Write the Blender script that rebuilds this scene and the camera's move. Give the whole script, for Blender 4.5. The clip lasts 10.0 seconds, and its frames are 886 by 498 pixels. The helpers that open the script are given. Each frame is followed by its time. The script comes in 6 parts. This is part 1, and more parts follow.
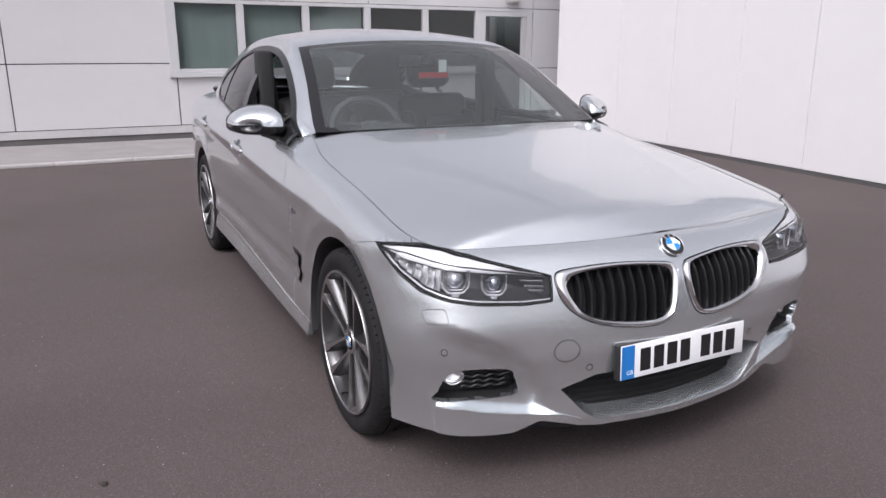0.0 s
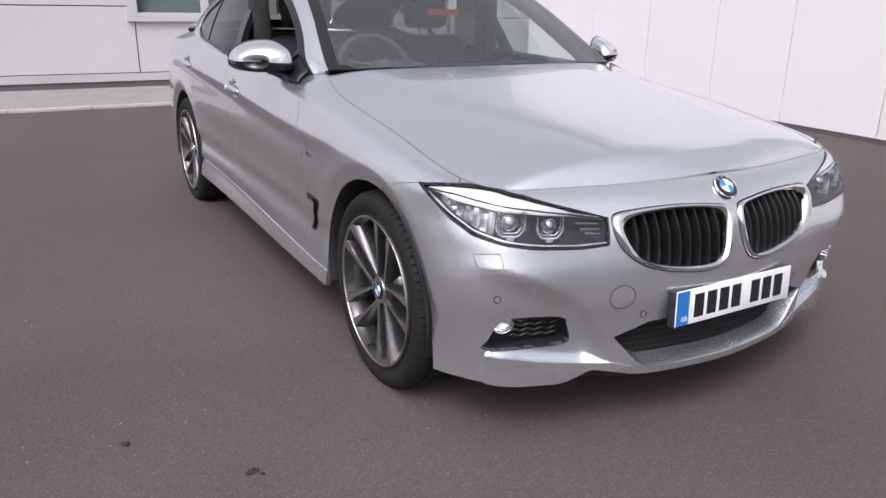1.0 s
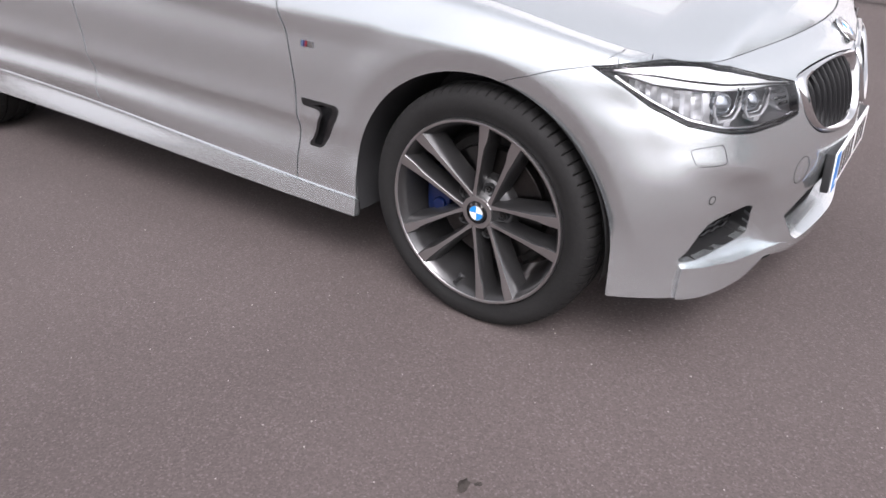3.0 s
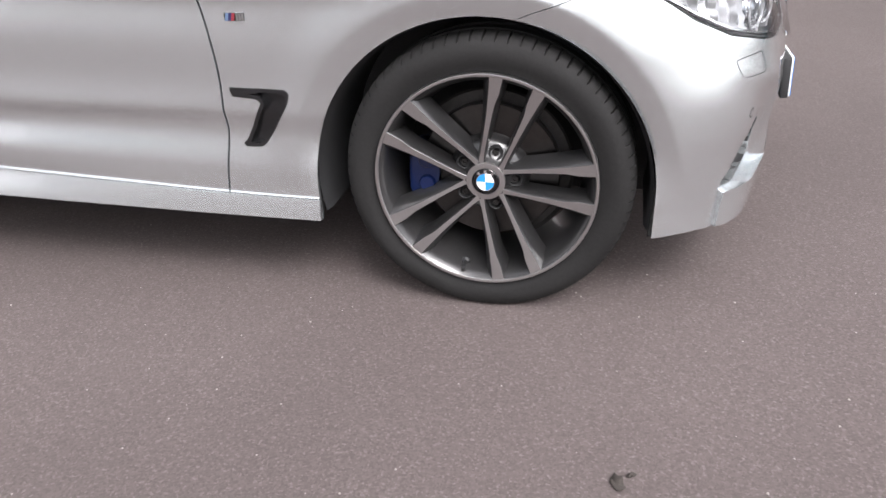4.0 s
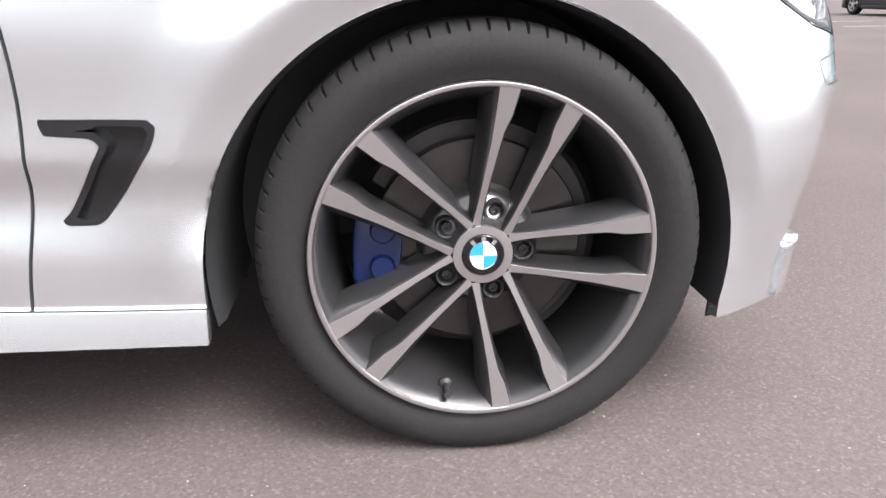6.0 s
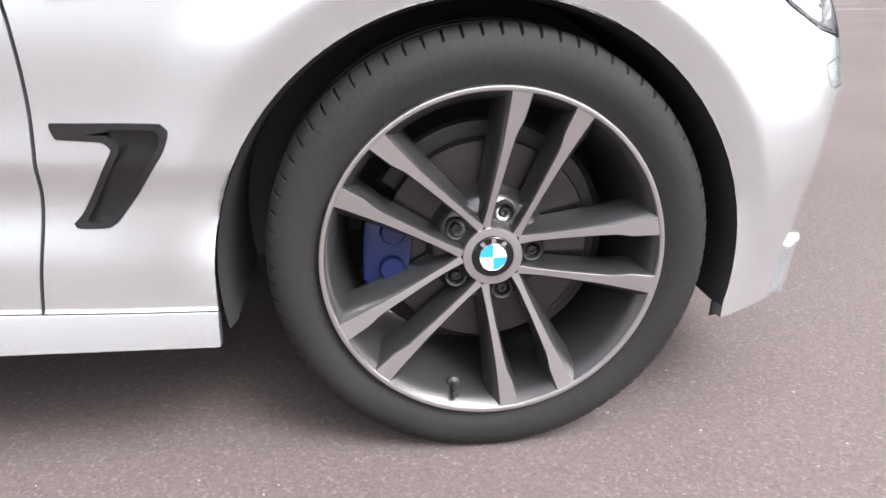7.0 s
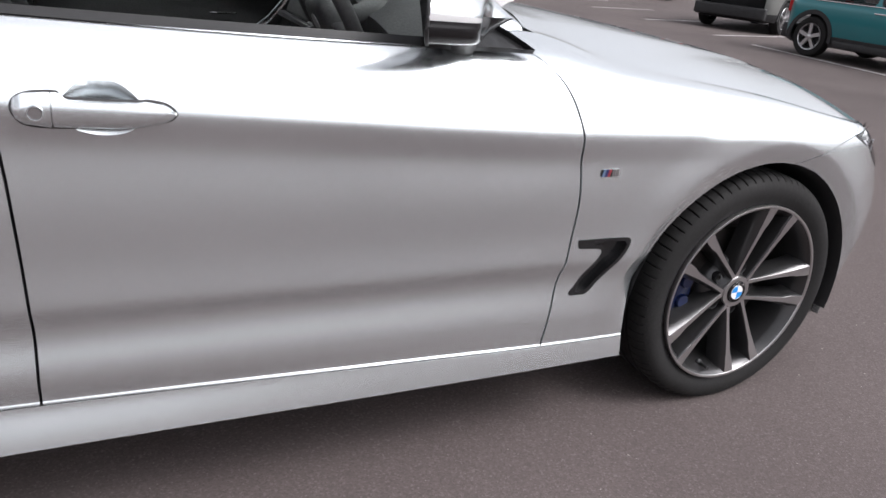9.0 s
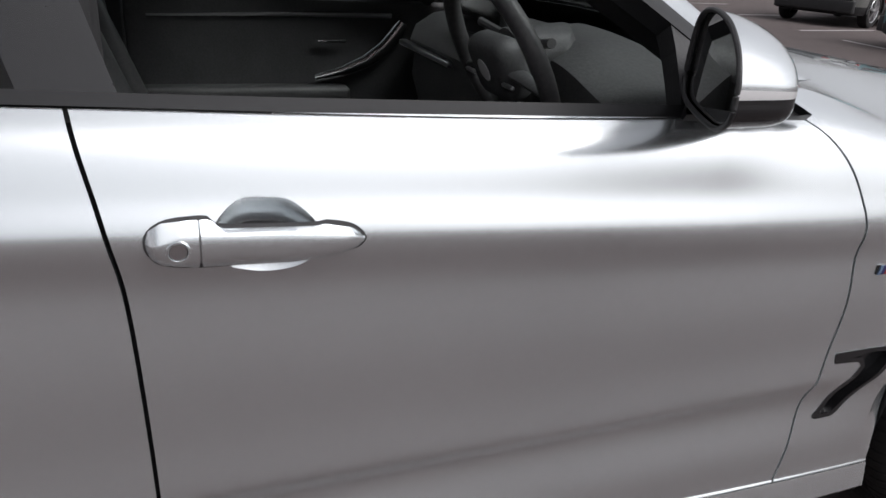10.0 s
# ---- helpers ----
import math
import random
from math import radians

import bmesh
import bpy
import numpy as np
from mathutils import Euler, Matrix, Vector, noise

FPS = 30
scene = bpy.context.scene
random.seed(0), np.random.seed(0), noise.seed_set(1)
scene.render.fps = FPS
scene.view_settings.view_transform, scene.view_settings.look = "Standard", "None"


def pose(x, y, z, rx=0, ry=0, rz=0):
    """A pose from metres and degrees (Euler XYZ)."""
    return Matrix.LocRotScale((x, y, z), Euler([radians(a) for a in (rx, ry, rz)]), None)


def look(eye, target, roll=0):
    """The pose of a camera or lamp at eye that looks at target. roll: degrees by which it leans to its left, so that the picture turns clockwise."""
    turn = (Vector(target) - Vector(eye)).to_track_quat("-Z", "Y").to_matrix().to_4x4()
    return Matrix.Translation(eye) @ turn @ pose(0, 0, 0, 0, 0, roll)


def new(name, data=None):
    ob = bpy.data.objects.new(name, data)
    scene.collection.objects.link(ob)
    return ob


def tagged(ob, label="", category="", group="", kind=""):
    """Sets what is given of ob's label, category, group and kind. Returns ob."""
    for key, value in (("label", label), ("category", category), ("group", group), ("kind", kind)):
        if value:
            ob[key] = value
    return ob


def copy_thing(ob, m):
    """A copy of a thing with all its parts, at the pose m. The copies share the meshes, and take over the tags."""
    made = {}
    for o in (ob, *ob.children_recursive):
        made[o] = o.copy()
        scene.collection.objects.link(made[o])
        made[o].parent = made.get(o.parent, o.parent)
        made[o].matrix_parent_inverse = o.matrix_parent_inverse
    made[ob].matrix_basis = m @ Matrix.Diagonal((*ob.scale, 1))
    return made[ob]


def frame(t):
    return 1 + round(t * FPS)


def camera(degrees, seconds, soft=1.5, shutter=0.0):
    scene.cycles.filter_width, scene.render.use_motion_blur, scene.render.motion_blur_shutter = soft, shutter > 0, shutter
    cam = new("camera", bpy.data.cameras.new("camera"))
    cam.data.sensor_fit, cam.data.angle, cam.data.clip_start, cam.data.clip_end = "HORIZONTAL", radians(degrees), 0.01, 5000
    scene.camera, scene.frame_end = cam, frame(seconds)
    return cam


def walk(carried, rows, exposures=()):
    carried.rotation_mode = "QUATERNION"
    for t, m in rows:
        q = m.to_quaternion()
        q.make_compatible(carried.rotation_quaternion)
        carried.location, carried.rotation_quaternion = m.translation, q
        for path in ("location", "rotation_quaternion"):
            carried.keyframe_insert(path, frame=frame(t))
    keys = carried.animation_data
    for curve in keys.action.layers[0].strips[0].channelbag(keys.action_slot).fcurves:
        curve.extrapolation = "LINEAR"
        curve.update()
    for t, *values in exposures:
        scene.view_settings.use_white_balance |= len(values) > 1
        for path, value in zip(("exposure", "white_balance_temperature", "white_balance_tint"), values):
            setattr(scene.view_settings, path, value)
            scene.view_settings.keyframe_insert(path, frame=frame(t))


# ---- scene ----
cam = camera(62.3, 10.0)
PATH = [
    (0, (2.369, -1.677, 1.335), (0.181, -0.585, 0.688), -0.1),
    (0.5, (2.304, -1.770, 1.297), (0.178, -0.653, 0.641), 0.7),
    (1, (2.131, -1.860, 1.256), (0.189, -0.731, 0.517), 0.8),
    (1.5, (1.907, -2.045, 1.240), (0.165, -0.844, 0.449), 1.5),
    (2, (1.633, -2.260, 1.227), (0.192, -0.895, 0.360), 1.8),
    (2.5, (1.260, -2.354, 1.184), (0.087, -1.019, 0.326), 0.4),
    (2.7, (1.131, -2.365, 1.212), (0.063, -1.046, 0.314), 0.8),
    (3.8, (0.428, -2.398, 1.061), (-0.069, -1.086, 0.277), -4.5),
    (4, (0.285, -2.418, 1.036), (-0.059, -1.076, 0.262), -3.0),
    (4.5, (0.015, -2.309, 0.988), (-0.034, -1.019, 0.327), -2.1),
    (5, (-0.129, -2.063, 0.815), (-0.089, -0.989, 0.328), -0.5),
    (5.5, (-0.158, -1.930, 0.710), (-0.078, -0.958, 0.369), -0.2),
    (7, (-0.198, -1.900, 0.744), (-0.086, -0.952, 0.380), 0.4),
    (7.5, (-0.475, -1.922, 0.977), (-0.039, -0.976, 0.376), 9.6),
    (8, (-0.831, -2.023, 1.073), (-0.055, -0.921, 0.478), 10.7),
    (8.5, (-1.192, -2.122, 1.126), (-0.312, -0.753, 0.451), 7.7),
    (9, (-1.587, -2.161, 1.156), (-0.721, -0.474, 0.363), 5.8),
    (9.5, (-1.683, -1.952, 1.151), (-0.946, -0.242, 0.380), 5.6),
    (10, (-1.674, -1.668, 1.183), (-0.997, -0.059, 0.431), 4.1),
]
EXPOSE = [(0, .4, 6250, 18), (1.5, .55, 6250, 18), (2.7, .9, 6300, 17), (4.0, 1.36, 6400, 13), (4.5, 1.57, 6400, 13), (5.5, 1.85, 6400, 13), (7.0, 2.03, 6400, 13), (7.7, 1.95, 6400, 13), (8.5, 1.05, 6350, 13), (9.5, .52, 6300, 14), (10, .15, 6350, 13)]
walk(cam, [(t, look(eye, target, roll)) for t, eye, target, roll in PATH], EXPOSE)

# ---- world ----
world = bpy.data.worlds.new("overcast_sky")
scene.world = world
world.use_nodes = True
wn, wl = world.node_tree.nodes, world.node_tree.links
sky = wn.new("ShaderNodeTexSky")
sky.sky_type, sky.sun_disc = "NISHITA", False
sky.sun_elevation, sky.sun_rotation = radians(52), radians(138)
sky.air_density, sky.dust_density, sky.ozone_density = 1.0, 6.0, 1.0
grey = wn.new("ShaderNodeHueSaturation")
grey.inputs["Saturation"].default_value = 0.12
wl.new(sky.outputs[0], grey.inputs["Color"])
wl.new(grey.outputs[0], wn["Background"].inputs["Color"])
wn["Background"].inputs["Strength"].default_value = 0.15
sun = new("sun", bpy.data.lights.new("sun", "SUN"))
sun.data.energy, sun.data.angle, sun.data.color = 0.7, radians(25), (1, .97, .94)
sun.matrix_world = look((4.0, -4.5, 7.8), (0, 0, 0))


# ---- tools ----
def part(name, mesh, material, parent=None, label="", smooth=True):
    """One mesh object under a thing or a part; mesh: a bmesh, or (points, faces)."""
    me = bpy.data.meshes.new(name)
    if isinstance(mesh, bmesh.types.BMesh):
        mesh.normal_update()
        mesh.to_mesh(me)
        mesh.free()
    else:
        me.from_pydata([tuple(map(float, p)) for p in mesh[0]], [], [tuple(int(i) for i in f) for f in mesh[1]])
    for m in material if isinstance(material, (list, tuple)) else [material]:
        me.materials.append(m)
    if smooth:
        me.polygons.foreach_set("use_smooth", [True] * len(me.polygons))
        me.set_sharp_from_angle(angle=radians(38))
    ob = new(name, me)
    ob.parent = parent
    return tagged(ob, label)


def thing(name, label, category, at=None, group="", kind=""):
    ob = new(name)
    ob.empty_display_size = .1
    ob.matrix_basis = at or Matrix()
    return tagged(ob, label, category, group, kind)


def box(bm, x0, x1, y0, y1, z0, z1, bevel=0.0, m=None, seg=2):
    """A bevelled box added to bm."""
    r = bmesh.ops.create_cube(bm, size=1, matrix=Matrix.Translation(((x0 + x1) / 2, (y0 + y1) / 2, (z0 + z1) / 2)) @ Matrix.Diagonal((abs(x1 - x0), abs(y1 - y0), abs(z1 - z0), 1)))
    vs = r["verts"]
    if bevel:
        es = {e for v in vs for e in v.link_edges}
        b = bmesh.ops.bevel(bm, geom=list(es), offset=bevel, segments=seg, affect="EDGES", profile=.5)
        vs = list({v for f in b["faces"] for v in f.verts} | {v for v in vs if v.is_valid})
    if m is not None:
        bmesh.ops.transform(bm, matrix=m, verts=vs)
    return bm


def boxed(*a, **k):
    return box(bmesh.new(), *a, **k)


def lathe(profile, n=64, axis="y", closed=False, a0=0.0, a1=2 * math.pi):
    """Points (radius, along) turned round the y axis. Returns (points, faces)."""
    full = abs(a1 - a0 - 2 * math.pi) < 1e-6
    k = len(profile)
    cols = n if full else n + 1
    P, F = [], []
    for i in range(cols):
        a = a0 + (a1 - a0) * i / n
        for r, w in profile:
            P.append((r * math.cos(a), w, r * math.sin(a)) if axis == "y" else (r * math.cos(a), r * math.sin(a), w))
    for i in range(n):
        j = (i + 1) % cols
        for q in range(k if closed else k - 1):
            b = (q + 1) % k
            F.append((i * k + q, i * k + b, j * k + b, j * k + q))
    return P, F


def tube(points, radius, n=10, flat=1.0, ends=True):
    """A round bar along points. Returns (points, faces)."""
    pts = [Vector(p) for p in points]
    P, F = [], []
    up = Vector((0, 0, 1))
    for i, p in enumerate(pts):
        d = (pts[min(i + 1, len(pts) - 1)] - pts[max(i - 1, 0)]).normalized()
        a = d.cross(up)
        if a.length < 1e-3:
            a = d.cross(Vector((1, 0, 0)))
        a.normalize()
        b = d.cross(a).normalized()
        r = radius[i] if isinstance(radius, (list, tuple)) else radius
        for k in range(n):
            t = 2 * math.pi * k / n
            P.append(p + a * (r * math.cos(t)) + b * (r * flat * math.sin(t)))
    for i in range(len(pts) - 1):
        for k in range(n):
            F.append((i * n + k, i * n + (k + 1) % n, (i + 1) * n + (k + 1) % n, (i + 1) * n + k))
    if ends:
        F.append(tuple(range(n)))
        F.append(tuple((len(pts) - 1) * n + k for k in reversed(range(n))))
    return P, F


def moved(mesh, m):
    return [m @ Vector(p) for p in mesh[0]], mesh[1]


def prism(outline, depth, m=None, bevel=0.0):
    """A flat outline in x, z pushed along y from 0 to depth. Returns a bmesh."""
    bm = bmesh.new()
    f = bm.faces.new([bm.verts.new((x, 0, z)) for x, z in outline])
    r = bmesh.ops.extrude_face_region(bm, geom=[f])
    bmesh.ops.translate(bm, vec=(0, depth, 0), verts=[v for v in r["geom"] if isinstance(v, bmesh.types.BMVert)])
    bmesh.ops.recalc_face_normals(bm, faces=bm.faces[:])
    if bevel:
        bmesh.ops.bevel(bm, geom=[e for e in bm.edges], offset=bevel, segments=2, affect="EDGES", profile=.5)
    if m is not None:
        bmesh.ops.transform(bm, matrix=m, verts=bm.verts[:])
    return bm


def rounded(points, n=6, k=1.0):
    """A closed smooth curve through points (Catmull-Rom)."""
    p = np.asarray(points, float)
    out = []
    for i in range(len(p)):
        a, b, c, d = p[i - 1], p[i], p[(i + 1) % len(p)], p[(i + 2) % len(p)]
        for t in np.arange(n) / n:
            m0, m1 = (c - a) * .5 * k, (d - b) * .5 * k
            out.append(b * (1 + 2 * t) * (1 - t) ** 2 + m0 * t * (1 - t) ** 2 + c * t * t * (3 - 2 * t) + m1 * t * t * (t - 1))
    return np.array(out)


def inside(outline, u, v):
    """Signed distance to a closed outline, positive inside."""
    p = np.asarray(outline, float)
    q = np.stack([np.asarray(u, float), np.asarray(v, float)], -1)
    best, odd = np.full(len(q), 1e9), np.zeros(len(q), bool)
    for i in range(len(p)):
        a, b = p[i - 1], p[i]
        e = b - a
        t = np.clip(((q - a) @ e) / max(e @ e, 1e-12), 0, 1)
        best = np.minimum(best, np.linalg.norm(q - a - t[:, None] * e, axis=1))
        cross = (a[1] > q[:, 1]) != (b[1] > q[:, 1])
        with np.errstate(divide="ignore", invalid="ignore"):
            xx = a[0] + (q[:, 1] - a[1]) * e[0] / (e[1] if abs(e[1]) > 1e-12 else 1e-12)
        odd ^= cross & (q[:, 0] < xx)
    return np.where(odd, best, -best)


def grid_faces(a, b):
    i, j = np.meshgrid(np.arange(a - 1), np.arange(b - 1), indexing="ij")
    p = (i * b + j).ravel()
    t1 = np.stack([p, p + 1, p + b + 1], 1)
    t2 = np.stack([p, p + b + 1, p + b], 1)
    return np.concatenate([t1, t2])


class Skin:
    """A triangle sheet with extra values at its points, which can be cut along any line where a value is zero."""

    def __init__(self, P, F, uv):
        self.P, self.F, self.uv = P, F, uv

    def cut(self, value):
        """The piece where value (a function of this skin) is positive."""
        f = value(self)
        pos = f > 0
        n = pos[self.F].sum(1)
        F = [tuple(t) for t in self.F[n == 3]]
        P, UV, made = [self.P], [self.uv], {}
        extra_p, extra_u = [], []

        def mid(a, b):
            k = (a, b) if a < b else (b, a)
            if k not in made:
                t = f[a] / (f[a] - f[b])
                made[k] = len(self.P) + len(extra_p)
                extra_p.append(self.P[a] + t * (self.P[b] - self.P[a]))
                extra_u.append(self.uv[a] + t * (self.uv[b] - self.uv[a]))
            return made[k]
        for t in self.F[(n == 1) | (n == 2)]:
            t = [int(i) for i in t]
            k = [pos[i] for i in t]
            while not (k[0] and not k[2]):
                t, k = t[1:] + t[:1], k[1:] + k[:1]
            if k[1]:
                x, y = mid(t[1], t[2]), mid(t[0], t[2])
                F += [(t[0], t[1], x), (t[0], x, y)]
            else:
                F.append((t[0], mid(t[0], t[1]), mid(t[0], t[2])))
        P = np.concatenate([self.P, np.array(extra_p).reshape(-1, 3)])
        U = np.concatenate([self.uv, np.array(extra_u).reshape(-1, self.uv.shape[1])])
        if not F:
            return Skin(np.zeros((0, 3)), np.zeros((0, 3), int), np.zeros((0, self.uv.shape[1])))
        F = np.array(F)
        used, back = np.unique(F, return_inverse=True)
        return Skin(P[used], back.reshape(F.shape), U[used])

    def normals(self):
        a, b, c = (self.P[self.F[:, k]] for k in range(3))
        fn = np.cross(b - a, c - a)
        N = np.zeros_like(self.P)
        for k in range(3):
            np.add.at(N, self.F[:, k], fn)
        return N / np.maximum(np.linalg.norm(N, axis=1, keepdims=True), 1e-12)

    def pushed(self, d):
        return Skin(self.P + self.normals() * d, self.F, self.uv)

    def set_back(self, d):
        """Moved inwards, level."""
        n = self.normals() * np.array([1, 1, 0])
        n /= np.maximum(np.linalg.norm(n, axis=1, keepdims=True), 1e-9)
        return Skin(self.P - n * d, self.F, self.uv)

    def mirrored(self):
        return Skin(self.P * np.array([1, -1, 1]), self.F[:, ::-1], self.uv)

    def plus(self, o):
        return Skin(np.concatenate([self.P, o.P]), np.concatenate([self.F, o.F + len(self.P)]), np.concatenate([self.uv, o.uv]))

    def with_rim(self, depth=.014, drop=0.0):
        """(points, faces) with the open edges folded inwards, as pressed sheet has them."""
        e = np.concatenate([self.F[:, [0, 1]], self.F[:, [1, 2]], self.F[:, [2, 0]]]).astype(np.int64)
        k = e.min(1) * len(self.P) + e.max(1)
        _, first, count = np.unique(k, return_index=True, return_counts=True)
        edge = e[first[count == 1]]
        N = self.normals()
        P, F, dup = list(self.P), [tuple(f) for f in self.F], {}
        for ab in edge.tolist():
            for v in ab:
                if v not in dup:
                    dup[v] = len(P)
                    P.append(self.P[v] - N[v] * depth - np.array([0, 0, drop]))
            F.append((ab[1], ab[0], dup[ab[0]], dup[ab[1]]))
        return P, F


# ---- materials ----
def mat(name, colour, rough=.5, metal=0.0, grain=0.0, size=60.0, bump=0.0, second=None, coat=0.0, spec=.5, wear=0.0):
    """A procedural surface: base colour varied at two scales, fine relief, gloss that varies."""
    m = bpy.data.materials.new(name)
    m.use_nodes = True
    n, l = m.node_tree.nodes, m.node_tree.links
    b = n["Principled BSDF"]
    b.inputs["Roughness"].default_value, b.inputs["Metallic"].default_value = rough, metal
    b.inputs["Coat Weight"].default_value = coat
    b.inputs["Coat Roughness"].default_value = .03
    b.inputs["Specular IOR Level"].default_value = spec
    b.inputs["Base Color"].default_value = (*colour, 1)
    if grain or bump:
        co = n.new("ShaderNodeTexCoord")
        fine, broad = n.new("ShaderNodeTexNoise"), n.new("ShaderNodeTexNoise")
        fine.inputs["Scale"].default_value, fine.inputs["Detail"].default_value = size, 5
        broad.inputs["Scale"].default_value, broad.inputs["Detail"].default_value = size / 18, 3
        for q in (fine, broad):
            l.new(co.outputs["Object"], q.inputs["Vector"])
        add = n.new("ShaderNodeMath")
        add.operation = "ADD"
        l.new(fine.outputs[0], add.inputs[0])
        l.new(broad.outputs[0], add.inputs[1])
        ramp = n.new("ShaderNodeMapRange")
        ramp.inputs["From Min"].default_value, ramp.inputs["From Max"].default_value = .6, 1.4
        l.new(add.outputs[0], ramp.inputs["Value"])
        mix = n.new("ShaderNodeMix")
        mix.data_type = "RGBA"
        lo = second or tuple(c * (1 - grain) for c in colour)
        hi = colour if second else tuple(min(1, c * (1 + grain)) for c in colour)
        mix.inputs["A"].default_value, mix.inputs["B"].default_value = (*lo, 1), (*hi, 1)
        l.new(ramp.outputs[0], mix.inputs["Factor"])
        l.new(mix.outputs["Result"], b.inputs["Base Color"])
        if wear:
            rr = n.new("ShaderNodeMapRange")
            rr.inputs["From Min"].default_value, rr.inputs["From Max"].default_value = .3, .7
            rr.inputs["To Min"].default_value, rr.inputs["To Max"].default_value = rough - wear, rough + wear
            l.new(broad.outputs[0], rr.inputs["Value"])
            l.new(rr.outputs[0], b.inputs["Roughness"])
        if bump:
            bu = n.new("ShaderNodeBump")
            bu.inputs["Strength"].default_value, bu.inputs["Distance"].default_value = bump, .004
            l.new(fine.outputs[0], bu.inputs["Height"])
            l.new(bu.outputs[0], b.inputs["Normal"])
    return m


def sheet_glass(name, tint, ior=1.5, dust_haze=0.0):
    """Thin glass: see-through with a tint, with a mirror's reflection on top that grows towards grazing."""
    m = bpy.data.materials.new(name)
    m.use_nodes = True
    n, l = m.node_tree.nodes, m.node_tree.links
    out = n["Material Output"]
    n.remove(n["Principled BSDF"])
    tr, gl, mix, fr = (n.new(k) for k in ("ShaderNodeBsdfTransparent", "ShaderNodeBsdfGlossy", "ShaderNodeMixShader", "ShaderNodeFresnel"))
    tr.inputs[0].default_value = (*tint, 1)
    gl.inputs["Roughness"].default_value = .01
    fr.inputs["IOR"].default_value = ior
    l.new(fr.outputs[0], mix.inputs[0])
    l.new(tr.outputs[0], mix.inputs[1])
    l.new(gl.outputs[0], mix.inputs[2])
    last = mix
    if dust_haze:                                     # a pale dry film: dust, and haze that lightens glass like reflected sky
        film, last, no = n.new("ShaderNodeBsdfDiffuse"), n.new("ShaderNodeMixShader"), n.new("ShaderNodeTexNoise")
        film.inputs[0].default_value = (.62, .66, .66, 1)
        no.inputs["Scale"].default_value, no.inputs["Detail"].default_value = 3, 4
        mr = n.new("ShaderNodeMapRange")
        mr.inputs["To Min"].default_value, mr.inputs["To Max"].default_value = dust_haze * .7, dust_haze * 1.3
        l.new(no.outputs[0], mr.inputs["Value"])
        l.new(mr.outputs[0], last.inputs[0])
        l.new(mix.outputs[0], last.inputs[1])
        l.new(film.outputs[0], last.inputs[2])
    l.new(last.outputs[0], out.inputs[0])
    return m


def paint_mat(name, colour, rough=.3, metal=.85):
    """Metallic car paint: fine flakes under clear lacquer."""
    m = mat(name, colour, rough, metal, coat=1.0)
    n, l = m.node_tree.nodes, m.node_tree.links
    b = n["Principled BSDF"]
    co, v = n.new("ShaderNodeTexCoord"), n.new("ShaderNodeTexVoronoi")
    v.inputs["Scale"].default_value = 1600
    l.new(co.outputs["Object"], v.inputs["Vector"])
    mr = n.new("ShaderNodeMapRange")
    mr.inputs["To Min"].default_value, mr.inputs["To Max"].default_value = .985, 1.015
    l.new(v.outputs["Color"], mr.inputs["Value"])
    mul = n.new("ShaderNodeMix")
    mul.data_type, mul.blend_type = "RGBA", "MULTIPLY"
    mul.inputs["Factor"].default_value = 1
    mul.inputs["A"].default_value = (*colour, 1)
    l.new(mr.outputs[0], mul.inputs["B"])
    l.new(mul.outputs["Result"], b.inputs["Base Color"])
    dust_haze = n.new("ShaderNodeTexNoise")
    dust_haze.inputs["Scale"].default_value, dust_haze.inputs["Detail"].default_value = 7, 4
    l.new(co.outputs["Object"], dust_haze.inputs["Vector"])
    r = n.new("ShaderNodeMapRange")
    r.inputs["To Min"].default_value, r.inputs["To Max"].default_value = rough - .015, rough + .015
    l.new(dust_haze.outputs[0], r.inputs["Value"])
    l.new(r.outputs[0], b.inputs["Roughness"])
    return m


SILVER = paint_mat("silver_paint", (.730, .768, .784), .265, .90)
BLACK_TRIM = mat("black_gloss_trim", (.012, .012, .013), .18, grain=.2, size=90)
BLACK_SATIN = mat("satin_black_trim", (.014, .014, .015), .32, grain=.2, size=90, spec=.35)
SLAT_BLACK = mat("satin_black_slat", (.009, .009, .010), .38, grain=.2, size=90, spec=.25)
BLACK_PLASTIC = mat("black_plastic", (.018, .018, .019), .55, grain=.3, size=220, bump=.15)
DARK = mat("dark_inside", (.008, .008, .009), .8, grain=.3, size=60)
CHROME = mat("chrome", (.82, .82, .83), .07, 1.0)
CHROME_SOFT = mat("bright_reflector", (.86, .86, .87), .16, 1.0)
SATIN = mat("satin_metal", (.6, .6, .61), .28, 1.0, grain=.06, size=120)
RUBBER = mat("tyre_rubber", (.0135, .0130, .0130), .78, spec=.25, grain=.35, size=150, bump=.12, wear=.12)
RIM_GREY = mat("graphite_rim_paint", (.050, .049, .050), .30, .6, grain=.12, size=140, coat=.5)
MACHINED = mat("machined_alloy", (.52, .51, .51), .34, 1.0, grain=.05, size=300)
DISC = mat("brake_disc_steel", (.075, .070, .068), .38, 1.0, grain=.2, size=60, wear=.08)
HUB_METAL = mat("dull_hub_metal", (.055, .052, .051), .5, .8, grain=.3, size=80)
CALIPER = mat("blue_caliper_paint", (.003, .012, .065), .3, .2, grain=.15, size=60, coat=.5)
BADGE_BLUE = mat("badge_blue", (.02, .24, .62), .2, coat=.6)
BADGE_WHITE = mat("badge_white", (.8, .8, .8), .22, coat=.6)
BADGE_BLACK = mat("badge_black", (.012, .012, .013), .2, coat=.6)
WHITE_LETTER = mat("badge_letter_metal", (.65, .65, .66), .25, .9)
